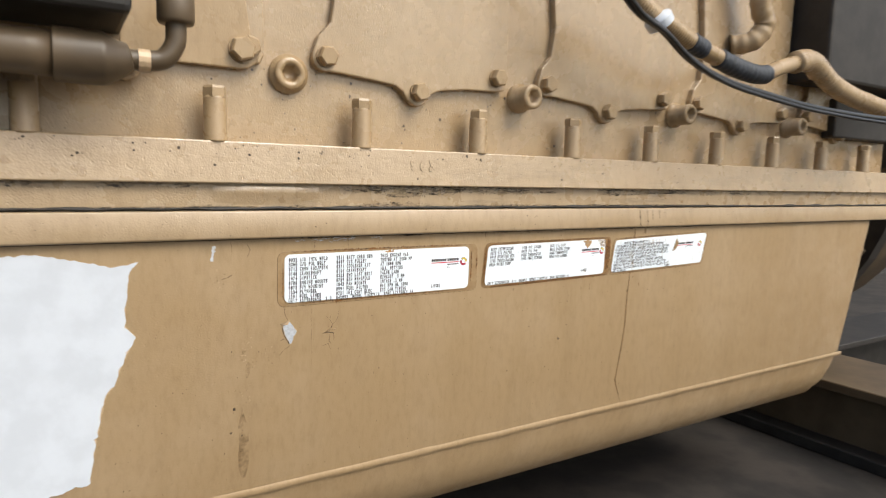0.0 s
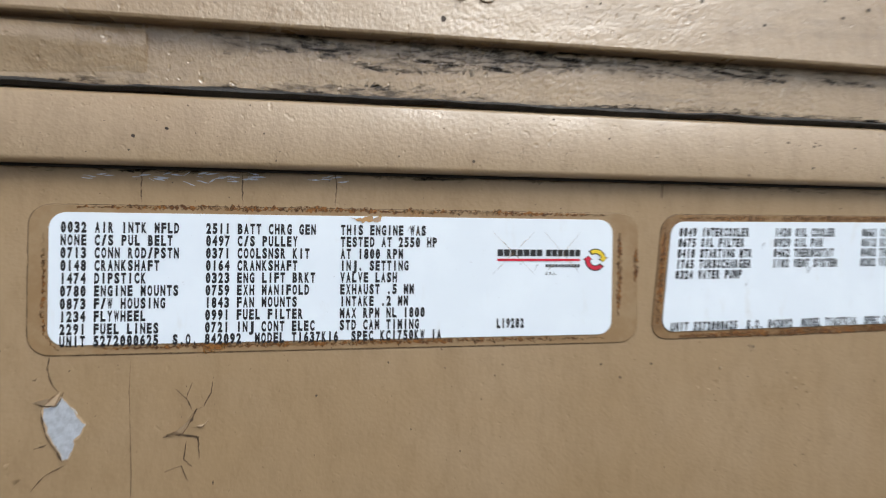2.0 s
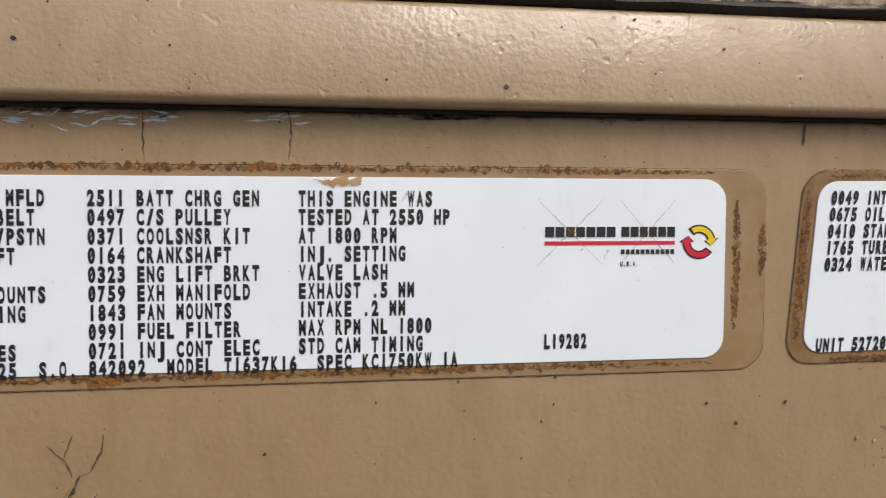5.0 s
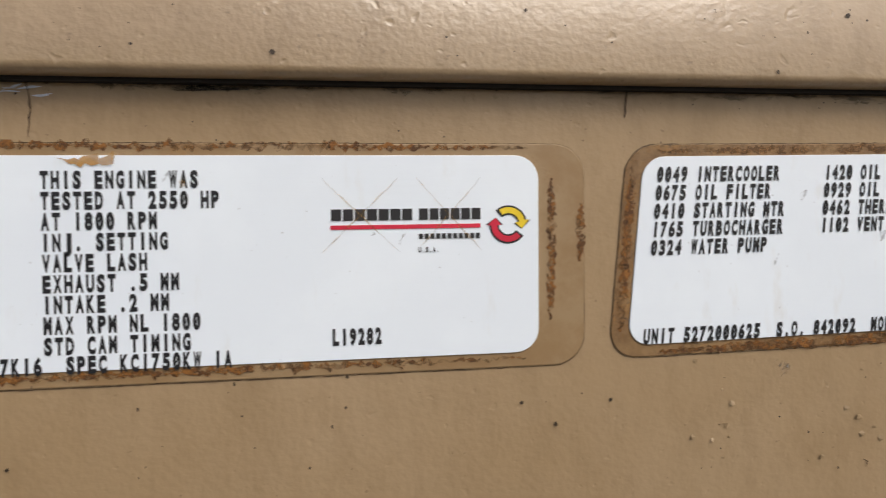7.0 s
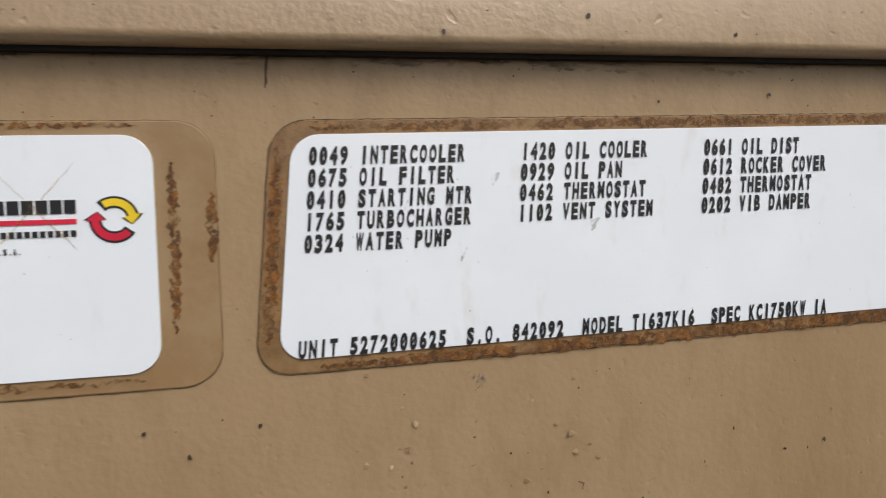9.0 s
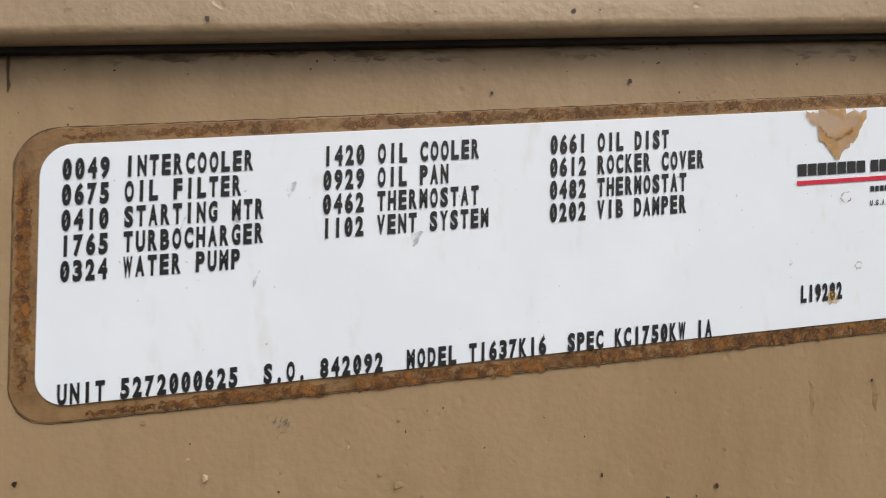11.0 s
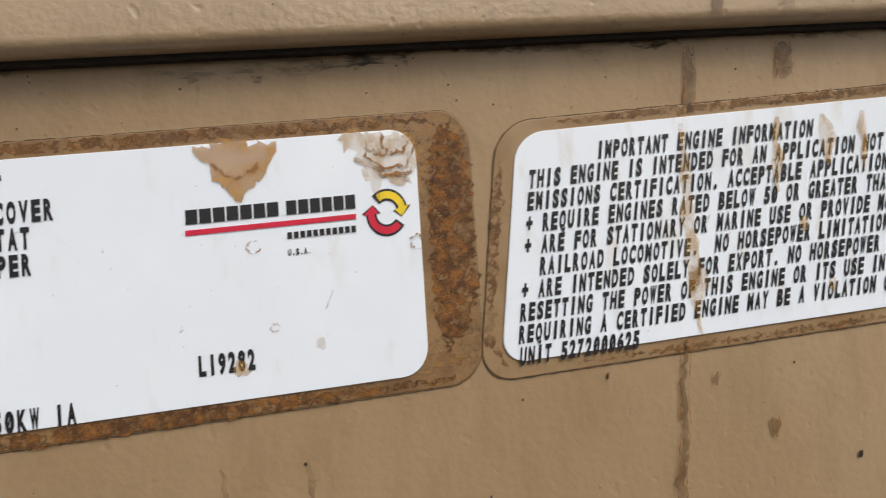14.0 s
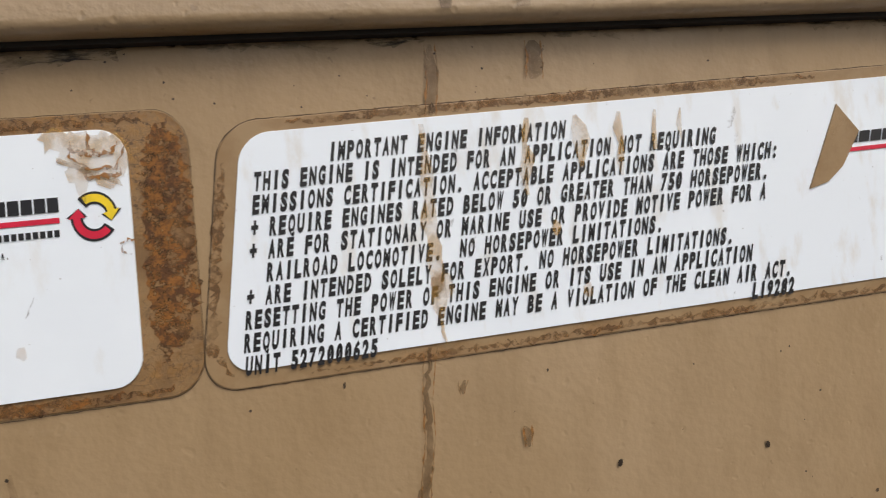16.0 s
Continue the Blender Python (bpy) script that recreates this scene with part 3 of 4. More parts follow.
def info_label(x0, label, film, coat, grow, cols=(), lines=(), number=(0.1840, 0.8037), unit=UNIT, step=PITCH_C, row=ROW, high=L_HIGH, emblem=(0.184, 1.0, 0.0472), wide=0.2412, drop=0.0, lift=0.0):
    """A white film label under an aged clear overcoat, with its print and emblem."""
    lab = thing("information_label", label, "label", "white data labels on the pan")
    y = FRONT
    l, r, b, t = grow
    x1, z1, z0 = x0 + wide, L_TOP, L_TOP - high
    part("clear_overcoat", extruded(rounded(x0 - l, x1 + r, z0 - b, z1 + t, 0.0085), -0.0004, 0.001, 0.0002), coat, lab, "aged rust-stained clear film edge")
    edge = bmesh.new()
    ol = rounded(x0 - l - 0.0002, x1 + r + 0.0002, z0 - b - 0.0002, z1 + t + 0.0002, 0.0087)
    strip(ol + ol[:1], 0.00022, -0.00025, random.Random(int(x0 * 1000)), edge, 0.3)
    part("overcoat_edge", edge, M_CRACK, lab)
    part("film", extruded(rounded(x0, x1, z0, z1 - drop, 0.0065), y + 0.0002, 0.001, 0.0001), film, lab, "white film with rounded corners")
    top = z1 - 0.0059 - CAP / 2
    for c, col in enumerate(cols):
        for k, text in enumerate(col):
            printed("printed_line", text, x0 + 0.0042 + 22 * PITCH_C * c, top - k * row, y, PITCH_C, CAP, M_BLACK, lab)
    for k, text in enumerate(lines):
        if text:
            lead = 8 if k == 0 else 0
            printed("printed_line", text, x0 + 0.0036 + lead * step, top - k * row, y, step, CAP, M_BLACK, lab)
    printed("printed_line", unit, x0 + 0.0042, top - 9 * row + lift, y, step, CAP, M_BLACK, lab)
    printed("printed_line", "L19282", x0 + number[0], number[1] - CAP / 2, y, 0.0022, CAP, M_BLACK, lab)
    # emblem: bars for the maker's name, red rule, two bent arrows
    ex, ez, ew = x0 + emblem[0], z1, emblem[1]
    part("emblem_bar", bars(ex, ex + 0.0215 * ew, ez - 0.0171, ez - 0.0141, 7, 0.0004, y), M_BLACK, lab)["kind"] = "stuff"
    part("emblem_bar", bars(ex + 0.0229 * ew, ex + 0.0398 * ew, ez - 0.0171, ez - 0.0141, 6, 0.0004, y), M_BLACK, lab)["kind"] = "stuff"
    part("emblem_rule", bars(ex, ex + 0.0396 * ew, ez - 0.0194, ez - 0.0183, 1, 0, y), M_RED, lab)
    part("emblem_bar", bars(ex + 0.0228 * ew, ex + 0.0396 * ew, ez - 0.0222, ez - 0.0208, 11, 0.0004, y), M_BLACK, lab)["kind"] = "stuff"
    printed("printed_line", "U.S.A.", ex + 0.0228 * ew, ez - 0.0257, y, 0.00095, 0.0013, M_BLACK, lab, fill=0.8)
    cx, cz = ex + emblem[2], ez - 0.0187
    part("emblem_shadow", arc_arrow(cx, cz, 0.0026, 0.0052, 324, 180, y + 0.00006), M_BLACK, lab)
    part("emblem_shadow", arc_arrow(cx, cz, 0.0026, 0.0052, 132, 12, y + 0.00006), M_BLACK, lab)
    part("emblem_arrow", arc_arrow(cx, cz, 0.0031, 0.0047, 316, 182, y), M_RED, lab)
    part("emblem_arrow", arc_arrow(cx, cz, 0.0031, 0.0047, 122, 14, y), M_YELLOW, lab)
    return lab


XA, XB, XC = 0.0, 0.2705, 0.5300
label_a = info_label(XA, "white engine data label with three columns of black print", label_film("label_film_clean", 0.12), overcoat("overcoat_light_rust", 0.35, 0.5), (0.0075, 0.0130, 0.0040, 0.0030), COLS_A, high=0.0537, wide=0.2396, lift=0.0003)
label_b = info_label(XB, "white parts data label, rust-brown round its edge, water-stained", label_film("label_film_soiled", 0.18), overcoat("overcoat_heavy_rust", 0.80, 0.75), (0.0052, 0.0140, 0.0036, 0.0026), COLS_B, number=(0.1850, 0.8045), row=0.00530, high=0.0553, wide=0.2394, drop=0.0008, lift=0.0008)
label_c = info_label(XC, "white emissions notice label with torn brown spot and drip marks", label_film("label_film_dirty", 0.34), overcoat("overcoat_brown_rust", 0.42, 0.3), (0.0050, 0.0050, 0.0040, 0.0030), (), ("IMPORTANT ENGINE INFORMATION",) + LINES_C, number=(0.1375, 0.7980), unit="UNIT 5272000625", step=0.00211, row=0.00530, high=0.0550, emblem=(0.158, 1.2, 0.068))

# ---- pan damage ----
rng = random.Random(21)
Y1 = -0.0004
torn = thing("torn_label", "large torn white film label peeling off the pan", "label")
edge = [(-0.152, 0.8490), (-0.160, 0.8400), (-0.1625, 0.8200), (-0.1655, 0.8000), (-0.1650, 0.7850), (-0.1560, 0.7740), (-0.1640, 0.7600), (-0.1720, 0.7400), (-0.1760, 0.7280), (-0.1840, 0.7180), (-0.1900, 0.6950), (-0.1960, 0.6650), (-0.2010, 0.6300), (-0.2500, 0.6220), (-0.32, 0.628), (-0.45, 0.635), (-0.45, 0.862), (-0.25, 0.8605), (-0.232, 0.8600), (-0.215, 0.8560), (-0.19, 0.8500), (-0.176, 0.8445), (-0.166, 0.8470)]
part("film", extruded(ragged(edge, 0.0007, rng, 0.004), -0.0009, 0.001), M_PAPER, torn)
bm = strip([(x - 0.0006, z - 0.0004) for x, z in edge[:13]], 0.0022, -0.0005, rng, bmesh.new())
part("torn_edge", bm, M_CURL, torn, "ragged glue edge")

patch = [(0.0030, 0.7745), (0.0072, 0.7700), (0.0125, 0.7625), (0.0115, 0.7595), (0.0082, 0.7560), (0.0082, 0.7530), (0.0062, 0.7485), (0.0040, 0.7478), (0.0020, 0.7520), (-0.0015, 0.7580), (-0.0036, 0.7650), (-0.0036, 0.7700), (0.0012, 0.7705), (0.0020, 0.7722)]
patch = [(x - 0.0014, z) for x, z in patch]
part("bare_metal_patch", extruded(ragged(patch, 0.0002, rng, 0.0015), Y1, 0.001), M_BARE, pan, "bright bare metal where paint flaked off")
bm = strip(patch + patch[:1], 0.0007, Y1 - 0.0002, rng, bmesh.new(), 0.45)
part("flake_edge", bm, M_CURL, pan, "broken edge of the paint coat")
# Dark line drawn as the shadow of the lifted paint.
bm = strip([(x - 0.0004, z - 0.0002) for x, z in patch[6:12]], 0.0006, Y1 - 0.0003, rng, bmesh.new(), 0.45)
part("flake_edge", bm, M_CRACK, pan, "painted shadow under the lifted paint edge")
chip = [(-0.082, 0.862), (-0.078, 0.864), (-0.077, 0.859), (-0.0795, 0.853), (-0.079, 0.848), (-0.082, 0.847), (-0.0825, 0.852), (-0.0805, 0.857)]
part("bare_metal_patch", extruded(ragged(chip, 0.0006, rng, 0.0015), Y1, 0.001), M_BARE, pan, "bright bare metal where paint flaked off")

cracks = bmesh.new()
for line, w in (
    ([(-0.001, 0.7925), (-0.002, 0.786), (-0.0005, 0.780), (0.003, 0.7750)], 0.0005),
    ([(-0.0075, 0.772), (-0.004, 0.7707), (0.0015, 0.7703), (0.003, 0.7735), (0.0045, 0.7765)], 0.0006),
    ([(0.0435, 0.7785), (0.0475, 0.775), (0.0488, 0.772)], 0.0005), ([(0.0490, 0.7805), (0.0473, 0.777), (0.0470, 0.7755)], 0.0003),
    ([(0.0555, 0.7805), (0.0550, 0.7770), (0.0527, 0.7730), (0.0505, 0.7722)], 0.0006), ([(0.0505, 0.7725), (0.0480, 0.7680), (0.0455, 0.7645)], 0.0010),
    ([(0.0395, 0.7640), (0.0430, 0.7650), (0.0462, 0.7645), (0.0508, 0.7635), (0.0510, 0.7605)], 0.0009),
    ([(0.047, 0.7625), (0.0462, 0.7570), (0.0490, 0.7545)], 0.0005), ([(0.051, 0.7635), (0.0512, 0.757)], 0.0004), ([(0.040, 0.7535), (0.0455, 0.7550), (0.0475, 0.7500)], 0.0005),
    ([(0.049, 0.7665), (0.0525, 0.7668), (0.0540, 0.7685)], 0.0004),
    ([(0.030, 0.789), (0.0295, 0.775), (0.0300, 0.760), (0.0305, 0.74), (0.030, 0.72)], 0.00022),
    ([(0.0325, 0.8715), (0.0322, 0.860), (0.0326, 0.8555)], 0.0006), ([(0.0735, 0.8715), (0.0732, 0.862), (0.0736, 0.8550)], 0.0005),
    ([(0.1125, 0.8715), (0.1138, 0.864), (0.1130, 0.8555)], 0.0006), ([(0.2720, 0.870), (0.2712, 0.862)], 0.0006), ([(-0.045, 0.866), (-0.041, 0.858), (-0.044, 0.850)], 0.0006),
    ([(-0.062, 0.868), (-0.060, 0.860), (-0.061, 0.853)], 0.0005), ([(-0.072, 0.827), (-0.064, 0.829), (-0.060, 0.832)], 0.0009),
    ([(0.005, 0.746), (-0.003, 0.742), (-0.008, 0.736)], 0.0005), ([(-0.007, 0.753), (-0.002, 0.7545)], 0.0006),
):
    if 0.039 <= line[0][0] <= 0.056 and 0.75 < line[0][1] < 0.79:
        line = [(0.048 + (x - 0.0435) * 1.25, 0.776 + (z - 0.7785) * 1.4) for x, z in line]
    if -0.01 < line[0][0] < 0.07 and line[0][1] < 0.80:
        line = [(x - 0.0015, z) for x, z in line]
    strip(line, w * 0.75, Y1, rng, cracks)
for k in range(8):
    x, z = rng.uniform(-0.15, 0.9), rng.uniform(0.60, 0.79)
    a = rng.uniform(0, 6.3)
    s = rng.uniform(0.0008, 0.003)
    strip([(x, z), (x + s * math.cos(a), z + s * math.sin(a)), (x + 1.6 * s * math.cos(a + 0.7), z + 1.6 * s * math.sin(a + 0.7))], 0.0004, Y1, rng, cracks)
tagged(part("paint_cracks", cracks, M_CRACK, pan, "hairline cracks in the paint"), kind="stuff")

for pts in ([(0.0395, 0.7645), (0.0440, 0.7660), (0.0478, 0.7690), (0.0500, 0.7722), (0.0472, 0.7668), (0.0455, 0.7648)], [(-0.0075, 0.7725), (0.0, 0.7745), (0.004, 0.7770), (0.0015, 0.7712), (-0.003, 0.7709)], [(0.050, 0.7670), (0.0535, 0.7680), (0.0545, 0.7695), (0.0525, 0.7672)]):
    if pts[0][0] > 0.03:
        pts = [(0.048 + (x - 0.0435) * 1.25, 0.776 + (z - 0.7785) * 1.4) for x, z in pts]
    c = [(x - 0.0015, -0.0005 - (0.0018 if 1 <= i <= 3 else 0.0), z) for i, (x, z) in enumerate(pts)]
    curl = bmesh.new()
    curl.faces.new([curl.verts.new(v) for v in c])
    part("curled_flake", curl, M_CURL, pan, "lifted flake of tan paint")

flakes = bmesh.new()
for cx, cz, spread, n in ((-0.046, 0.738, 0.010, 26), (-0.050, 0.690, 0.012, 22), (-0.074, 0.832, 0.006, 8), (0.300, 0.778, 0.012, 10), (0.345, 0.770, 0.010, 8), (-0.02, 0.744, 0.008, 6)):
    for k in range(n):
        x, z = cx + rng.gauss(0, spread * 0.45), cz + rng.gauss(0, spread)
        r, a = rng.uniform(0.0005, 0.0016) * (1.0 if cx < 0.2 else 0.85), rng.uniform(0, 6.3)
        ring = [(x + r * rng.uniform(0.5, 1.2) * math.cos(a + q * 1.25), z + r * rng.uniform(0.5, 1.2) * math.sin(a + q * 1.25)) for q in range(5)]
        flakes.faces.new([flakes.verts.new((px, -0.0003 - (0.0005 if q in (1, 2) else 0.0), pz)) for q, (px, pz) in enumerate(ring)])
tagged(part("paint_flakes", flakes, M_PAN, pan, "small lifted flakes of tan paint"), kind="stuff")
# grey smear below the second label
smear = bmesh.new()
for k in range(16):
    x, z = 0.3204 + rng.gauss(0, 0.0013), 0.7877 + rng.gauss(0, 0.0013)
    strip([(x, z), (x + rng.uniform(0.0006, 0.0018), z + rng.uniform(0.0006, 0.0022))], rng.uniform(0.0003, 0.0008), Y1 - 0.00001 * k, rng, smear, 0.4, 0.0006)
tagged(part("dark_smear", smear, M_SCUFF, pan, "small grey smear on the paint"), kind="stuff")
specks = bmesh.new()
for k in range(760):
    x, z = rng.uniform(-0.25, 1.1), rng.uniform(0.59, 0.795)
    r = min(0.0006, 0.00013 + rng.expovariate(1 / 0.00011))
    blob(specks, x, z, r, Y1, rng, 6, rng.uniform(0.8, 1.8))
for k in range(110):
    x, z = rng.uniform(-0.15, 0.85), rng.uniform(0.855, 0.872)
    blob(specks, x, z, rng.uniform(0.00012, 0.0003), Y1, rng, 6)
for x, z, r in ((0.2501, 0.7749, 0.0005), (0.1617, 0.7906, 0.0004), (0.2666, 0.7810, 0.0005), (0.5972, 0.7682, 0.0008), (0.3728, 0.8591, 0.0004), (0.4061, 0.8611, 0.0005), (0.4235, 0.7625, 0.0005), (0.4087, 0.7077, 0.0014), (0.385, 0.668, 0.0008), (-0.06, 0.682, 0.0016), (-0.064, 0.655, 0.0010), (-0.052, 0.650, 0.0008)):
    blob(specks, x, z, r, Y1 - 0.0001, rng, 8, 1.3)
tagged(part("paint_specks", specks, M_SPECK, pan, "dark dried specks on the paint"), kind="stuff")
rail_specks = bmesh.new()
for k in range(160):
    z = rng.uniform(RAIL0 + 0.003, RAIL1 - 0.003)
    blob(rail_specks, rng.uniform(-0.25, 0.95), z, min(0.0008, 0.00015 + rng.expovariate(1 / 0.00014)), -0.0088 + 0.0040 * (z - RAIL0 - 0.003) / (RAIL1 - RAIL0), rng, 6)
tagged(part("rail_specks", rail_specks, M_SPECK, engine, "dark dried specks on the pan rail"), kind="stuff")
flange_specks = bmesh.new()
for k in range(150):
    z = max(FL0 + 0.005, FL1 - 0.003 - abs(rng.gauss(0, 0.012)))
    blob(flange_specks, rng.uniform(-0.3, 1.1), z, min(0.0018, 0.0004 + rng.expovariate(1 / 0.0004)), -0.0124 + 0.0060 * (z - FL0 - 0.003) / (FL1 - FL0), rng, 6)
tagged(part("flange_specks", flange_specks, M_SPECK, engine, "dark chips on the crankcase flange"), kind="stuff")
wall_specks = bmesh.new()
for k in range(170):
    x, z = rng.gauss(0.2, 0.28), rng.uniform(FL1 + 0.004, 1.058)
    blob(wall_specks, x, z, min(0.0020, 0.0003 + rng.expovariate(1 / 0.0005)), 0.0297, rng, 6)
tagged(part("wall_specks", wall_specks, M_SPECK, engine, "dark chips on the crankcase wall"), kind="stuff")


def stain(name, outline, y, material, parent, amp=0.0004, label=""):
    bm = bmesh.new()
    pts = ragged(outline, amp, rng, 0.0012)
    bm.faces.new([bm.verts.new((x, y, z)) for x, z in pts])
    return part(name, bm, material, parent, label)


# soft brown patches on the pan
for pts, w in (([(-0.0520, 0.683), (-0.0515, 0.672)], 0.0075), ([(-0.0515, 0.675), (-0.0500, 0.640), (-0.0510, 0.600)], 0.0110), ([(-0.0440, 0.735), (-0.0460, 0.715)], 0.006)):
    part("rust_run", strip(pts, w, -0.00025, rng, bmesh.new(), 0.04, 0.006), M_FAINT, pan, "faint brown rust run on the pan")
for x, z, w in ((0.4672, 0.7815, 0.0014), (0.4497, 0.7818, 0.0012)):
    part("rust_run", strip([(x, z + 0.004), (x + 0.0004, z), (x + 0.0002, z - 0.005)], w, -0.00027, rng, bmesh.new(), 0.12, 0.0015), M_FAINT, pan, "faint brown rust run on the pan")


def oil_run(pts, w, y, parent, label):
    """A dried run: a thin brown film with a darker border."""
    part("oil_run", strip(pts, w, y, rng, bmesh.new(), 0.10, 0.0012), M_DRIP, parent, label)
    border = bmesh.new()
    for side in (-1, 1):
        strip([(x + side * w * 0.5 + rng.gauss(0, 0.0002), z) for x, z in pts], 0.00035, y - 0.0001, rng, border, 0.45, 0.001)
    part("run_border", border, M_RING, parent, "dark dried border of an oil run")


for pts, w in (([(0.5602, 0.8676), (0.5604, 0.8603), (0.5592, 0.8520)], 0.0026), ([(0.5839, 0.8676), (0.5842, 0.8640), (0.5836, 0.8589)], 0.0040),
               ([(0.5544, 0.8009), (0.5529, 0.7899), (0.5527, 0.7808), (0.5505, 0.7689), (0.5499, 0.7488), (0.5493, 0.7260), (0.5474, 0.7032), (0.5397, 0.6577), (0.5331, 0.6258), (0.5470, 0.588)], 0.0024), ([(0.5612, 0.7926), (0.5610, 0.7894)], 0.0016), ([(0.5752, 0.7802), (0.5751, 0.7752)], 0.0018)):
    oil_run(pts, w, -0.0006, pan, "brown oil run down the pan")
for x, z1, z0, w in ((0.5630, RAIL1 - 0.004, RAIL0 + 0.002, 0.0026), (0.5798, RAIL1 - 0.004, RAIL0 + 0.002, 0.0034), (0.6080, RAIL1 - 0.004, 0.884, 0.0030), (0.5916, RAIL1 - 0.004, 0.882, 0.0024)):
    run = bmesh.new()
    rows = []
    for k in range(13):
        z = z1 + (z0 - z1) * k / 12
        y = -0.0089 + 0.0040 * max(0.0, z - RAIL0 - 0.003) / (RAIL1 - RAIL0)
        h = w * (0.45 + 0.12 * rng.uniform(-1, 1))
        rows.append((run.verts.new((x - h, y, z)), run.verts.new((x + h, y, z))))
    for p, q in zip(rows, rows[1:]):
        run.faces.new((p[0], p[1], q[1], q[0]))
    part("oil_run", run, M_DRIP, engine, "dark oil run over the rail")
for x0, x1, deep in ((0.335, 0.420, 0.0040), (0.430, 0.500, 0.0050), (0.500, 0.570, 0.0030), (0.12, 0.20, 0.0025), (0.20, 0.335, 0.0032), (-0.10, 0.12, 0.0022), (0.57, 0.80, 0.0025)):
    stain("soot_patch", [(x0, RAIL0), (x1, RAIL0), (x1 - 0.006, RAIL0 - deep * 0.6), (x0 + (x1 - x0) * 0.55, RAIL0 - deep), (x0 + 0.006, RAIL0 - deep * 0.7)], -0.0003, M_SOOT, pan, 0.0007, "black soot under the rail")
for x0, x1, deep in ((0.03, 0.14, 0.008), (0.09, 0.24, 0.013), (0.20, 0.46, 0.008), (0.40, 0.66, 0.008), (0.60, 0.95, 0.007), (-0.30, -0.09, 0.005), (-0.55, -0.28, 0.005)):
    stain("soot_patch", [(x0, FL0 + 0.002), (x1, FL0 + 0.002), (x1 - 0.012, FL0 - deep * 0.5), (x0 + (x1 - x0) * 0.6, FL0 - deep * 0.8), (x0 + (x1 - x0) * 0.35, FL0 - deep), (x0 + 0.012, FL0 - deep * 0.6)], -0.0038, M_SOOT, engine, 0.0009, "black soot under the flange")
for x0, x1, deep in ((-0.20, 0.02, 0.006), (0.0, 0.12, 0.007), (0.06, 0.22, 0.009), (0.18, 0.42, 0.006), (0.38, 0.80, 0.005)):
    stain("grease_patch", [(x0, RAIL1 + 0.002), (x1, RAIL1 + 0.002), (x1 - 0.01, RAIL1 + deep * 0.6), (x0 + (x1 - x0) * 0.5, RAIL1 + deep), (x0 + 0.01, RAIL1 + deep * 0.7)], -0.0037, M_SOOT, engine, 0.0009, "black grease above the rail")
bare = bmesh.new()
for x, w in ((0.030, 0.022), (0.070, 0.016), (0.072, 0.006), (0.109, 0.010), (0.045, 0.010)):
    for q in range(9):
        xx, zz = x + rng.uniform(-w, w), 0.8665 + rng.gauss(0, 0.0009)
        strip([(xx, zz), (xx + rng.uniform(0.002, 0.006), zz + rng.gauss(0, 0.0008))], 0.0005, -0.0004, rng, bare)
tagged(part("scratches", bare, M_BARE, pan, "bright scratches above the label"), kind="stuff")
flap = bmesh.new()
rows = []
for k in range(41):
    u = k / 40
    x = -0.080 + 0.115 * u
    lift = math.sin(math.pi * min(1, u * 1.05)) ** 0.6 if u < 0.95 else 0.4
    rows.append([flap.verts.new((x, y, z)) for y, z in ((-0.0036, 0.9110 - 0.004 * lift), (-0.0044 - 0.0012 * lift, 0.9185), (-0.0046 - 0.0034 * lift, 0.9265), (-0.0045 - 0.0029 * lift, 0.9268))])
for a, b in zip(rows, rows[1:]):
    for q in range(3):
        flap.faces.new((a[q], a[q + 1], b[q + 1], b[q]))
part("peeling_flap", flap, M_SPACER, engine, "sheet of paint peeling off the spacer plate", True)
# stains on the labels
Y2 = FRONT - 0.0001
Y3 = -0.00055


def crust(parent, material, runs, label):
    for k, (pts, w) in enumerate(runs):
        part("rust_crust", strip(pts, w, Y3 - 0.00004 * k, rng, bmesh.new(), 0.42 if w < 0.002 else 0.14, 0.0009), material, parent, label)


ZA = L_TOP - 0.0540
ZB = L_TOP - 0.0550
crust(label_a, M_CRUST, (([(0.01, 0.8535), (0.10, 0.8538), (0.17, 0.8536), (0.237, 0.8533)], 0.0016), ([(0.2432, 0.845), (0.2436, 0.826), (0.2430, 0.806)], 0.0022), ([(0.2515, 0.838), (0.2518, 0.828), (0.2512, 0.822)], 0.0020), ([(-0.002, 0.843), (-0.0016, 0.802), (0.004, 0.7955)], 0.0010), ([(0.02, ZA - 0.0012), (0.12, ZA - 0.0010), (0.236, ZA - 0.0012)], 0.0014)), "dark rust specks along the film edge")
crust(label_b, M_TIDE, (([(XB + 0.004, 0.8521), (XB + 0.12, 0.8524), (XB + 0.243, 0.8522)], 0.0022),), "brown rust crust round the film")
crust(label_b, M_CRUST, (([(XB + 0.2470, 0.851), (XB + 0.2480, 0.830), (XB + 0.2475, 0.803)], 0.0105), ([(XB + 0.2450, 0.846), (XB + 0.2440, 0.822), (XB + 0.2450, 0.800)], 0.0050), ([(XB + 0.01, ZB - 0.0026), (XB + 0.12, ZB - 0.0023), (XB + 0.246, ZB - 0.0022)], 0.0030), ([(XB - 0.0030, 0.848), (XB - 0.0026, 0.800)], 0.0028)), "brown rust crust round the film")
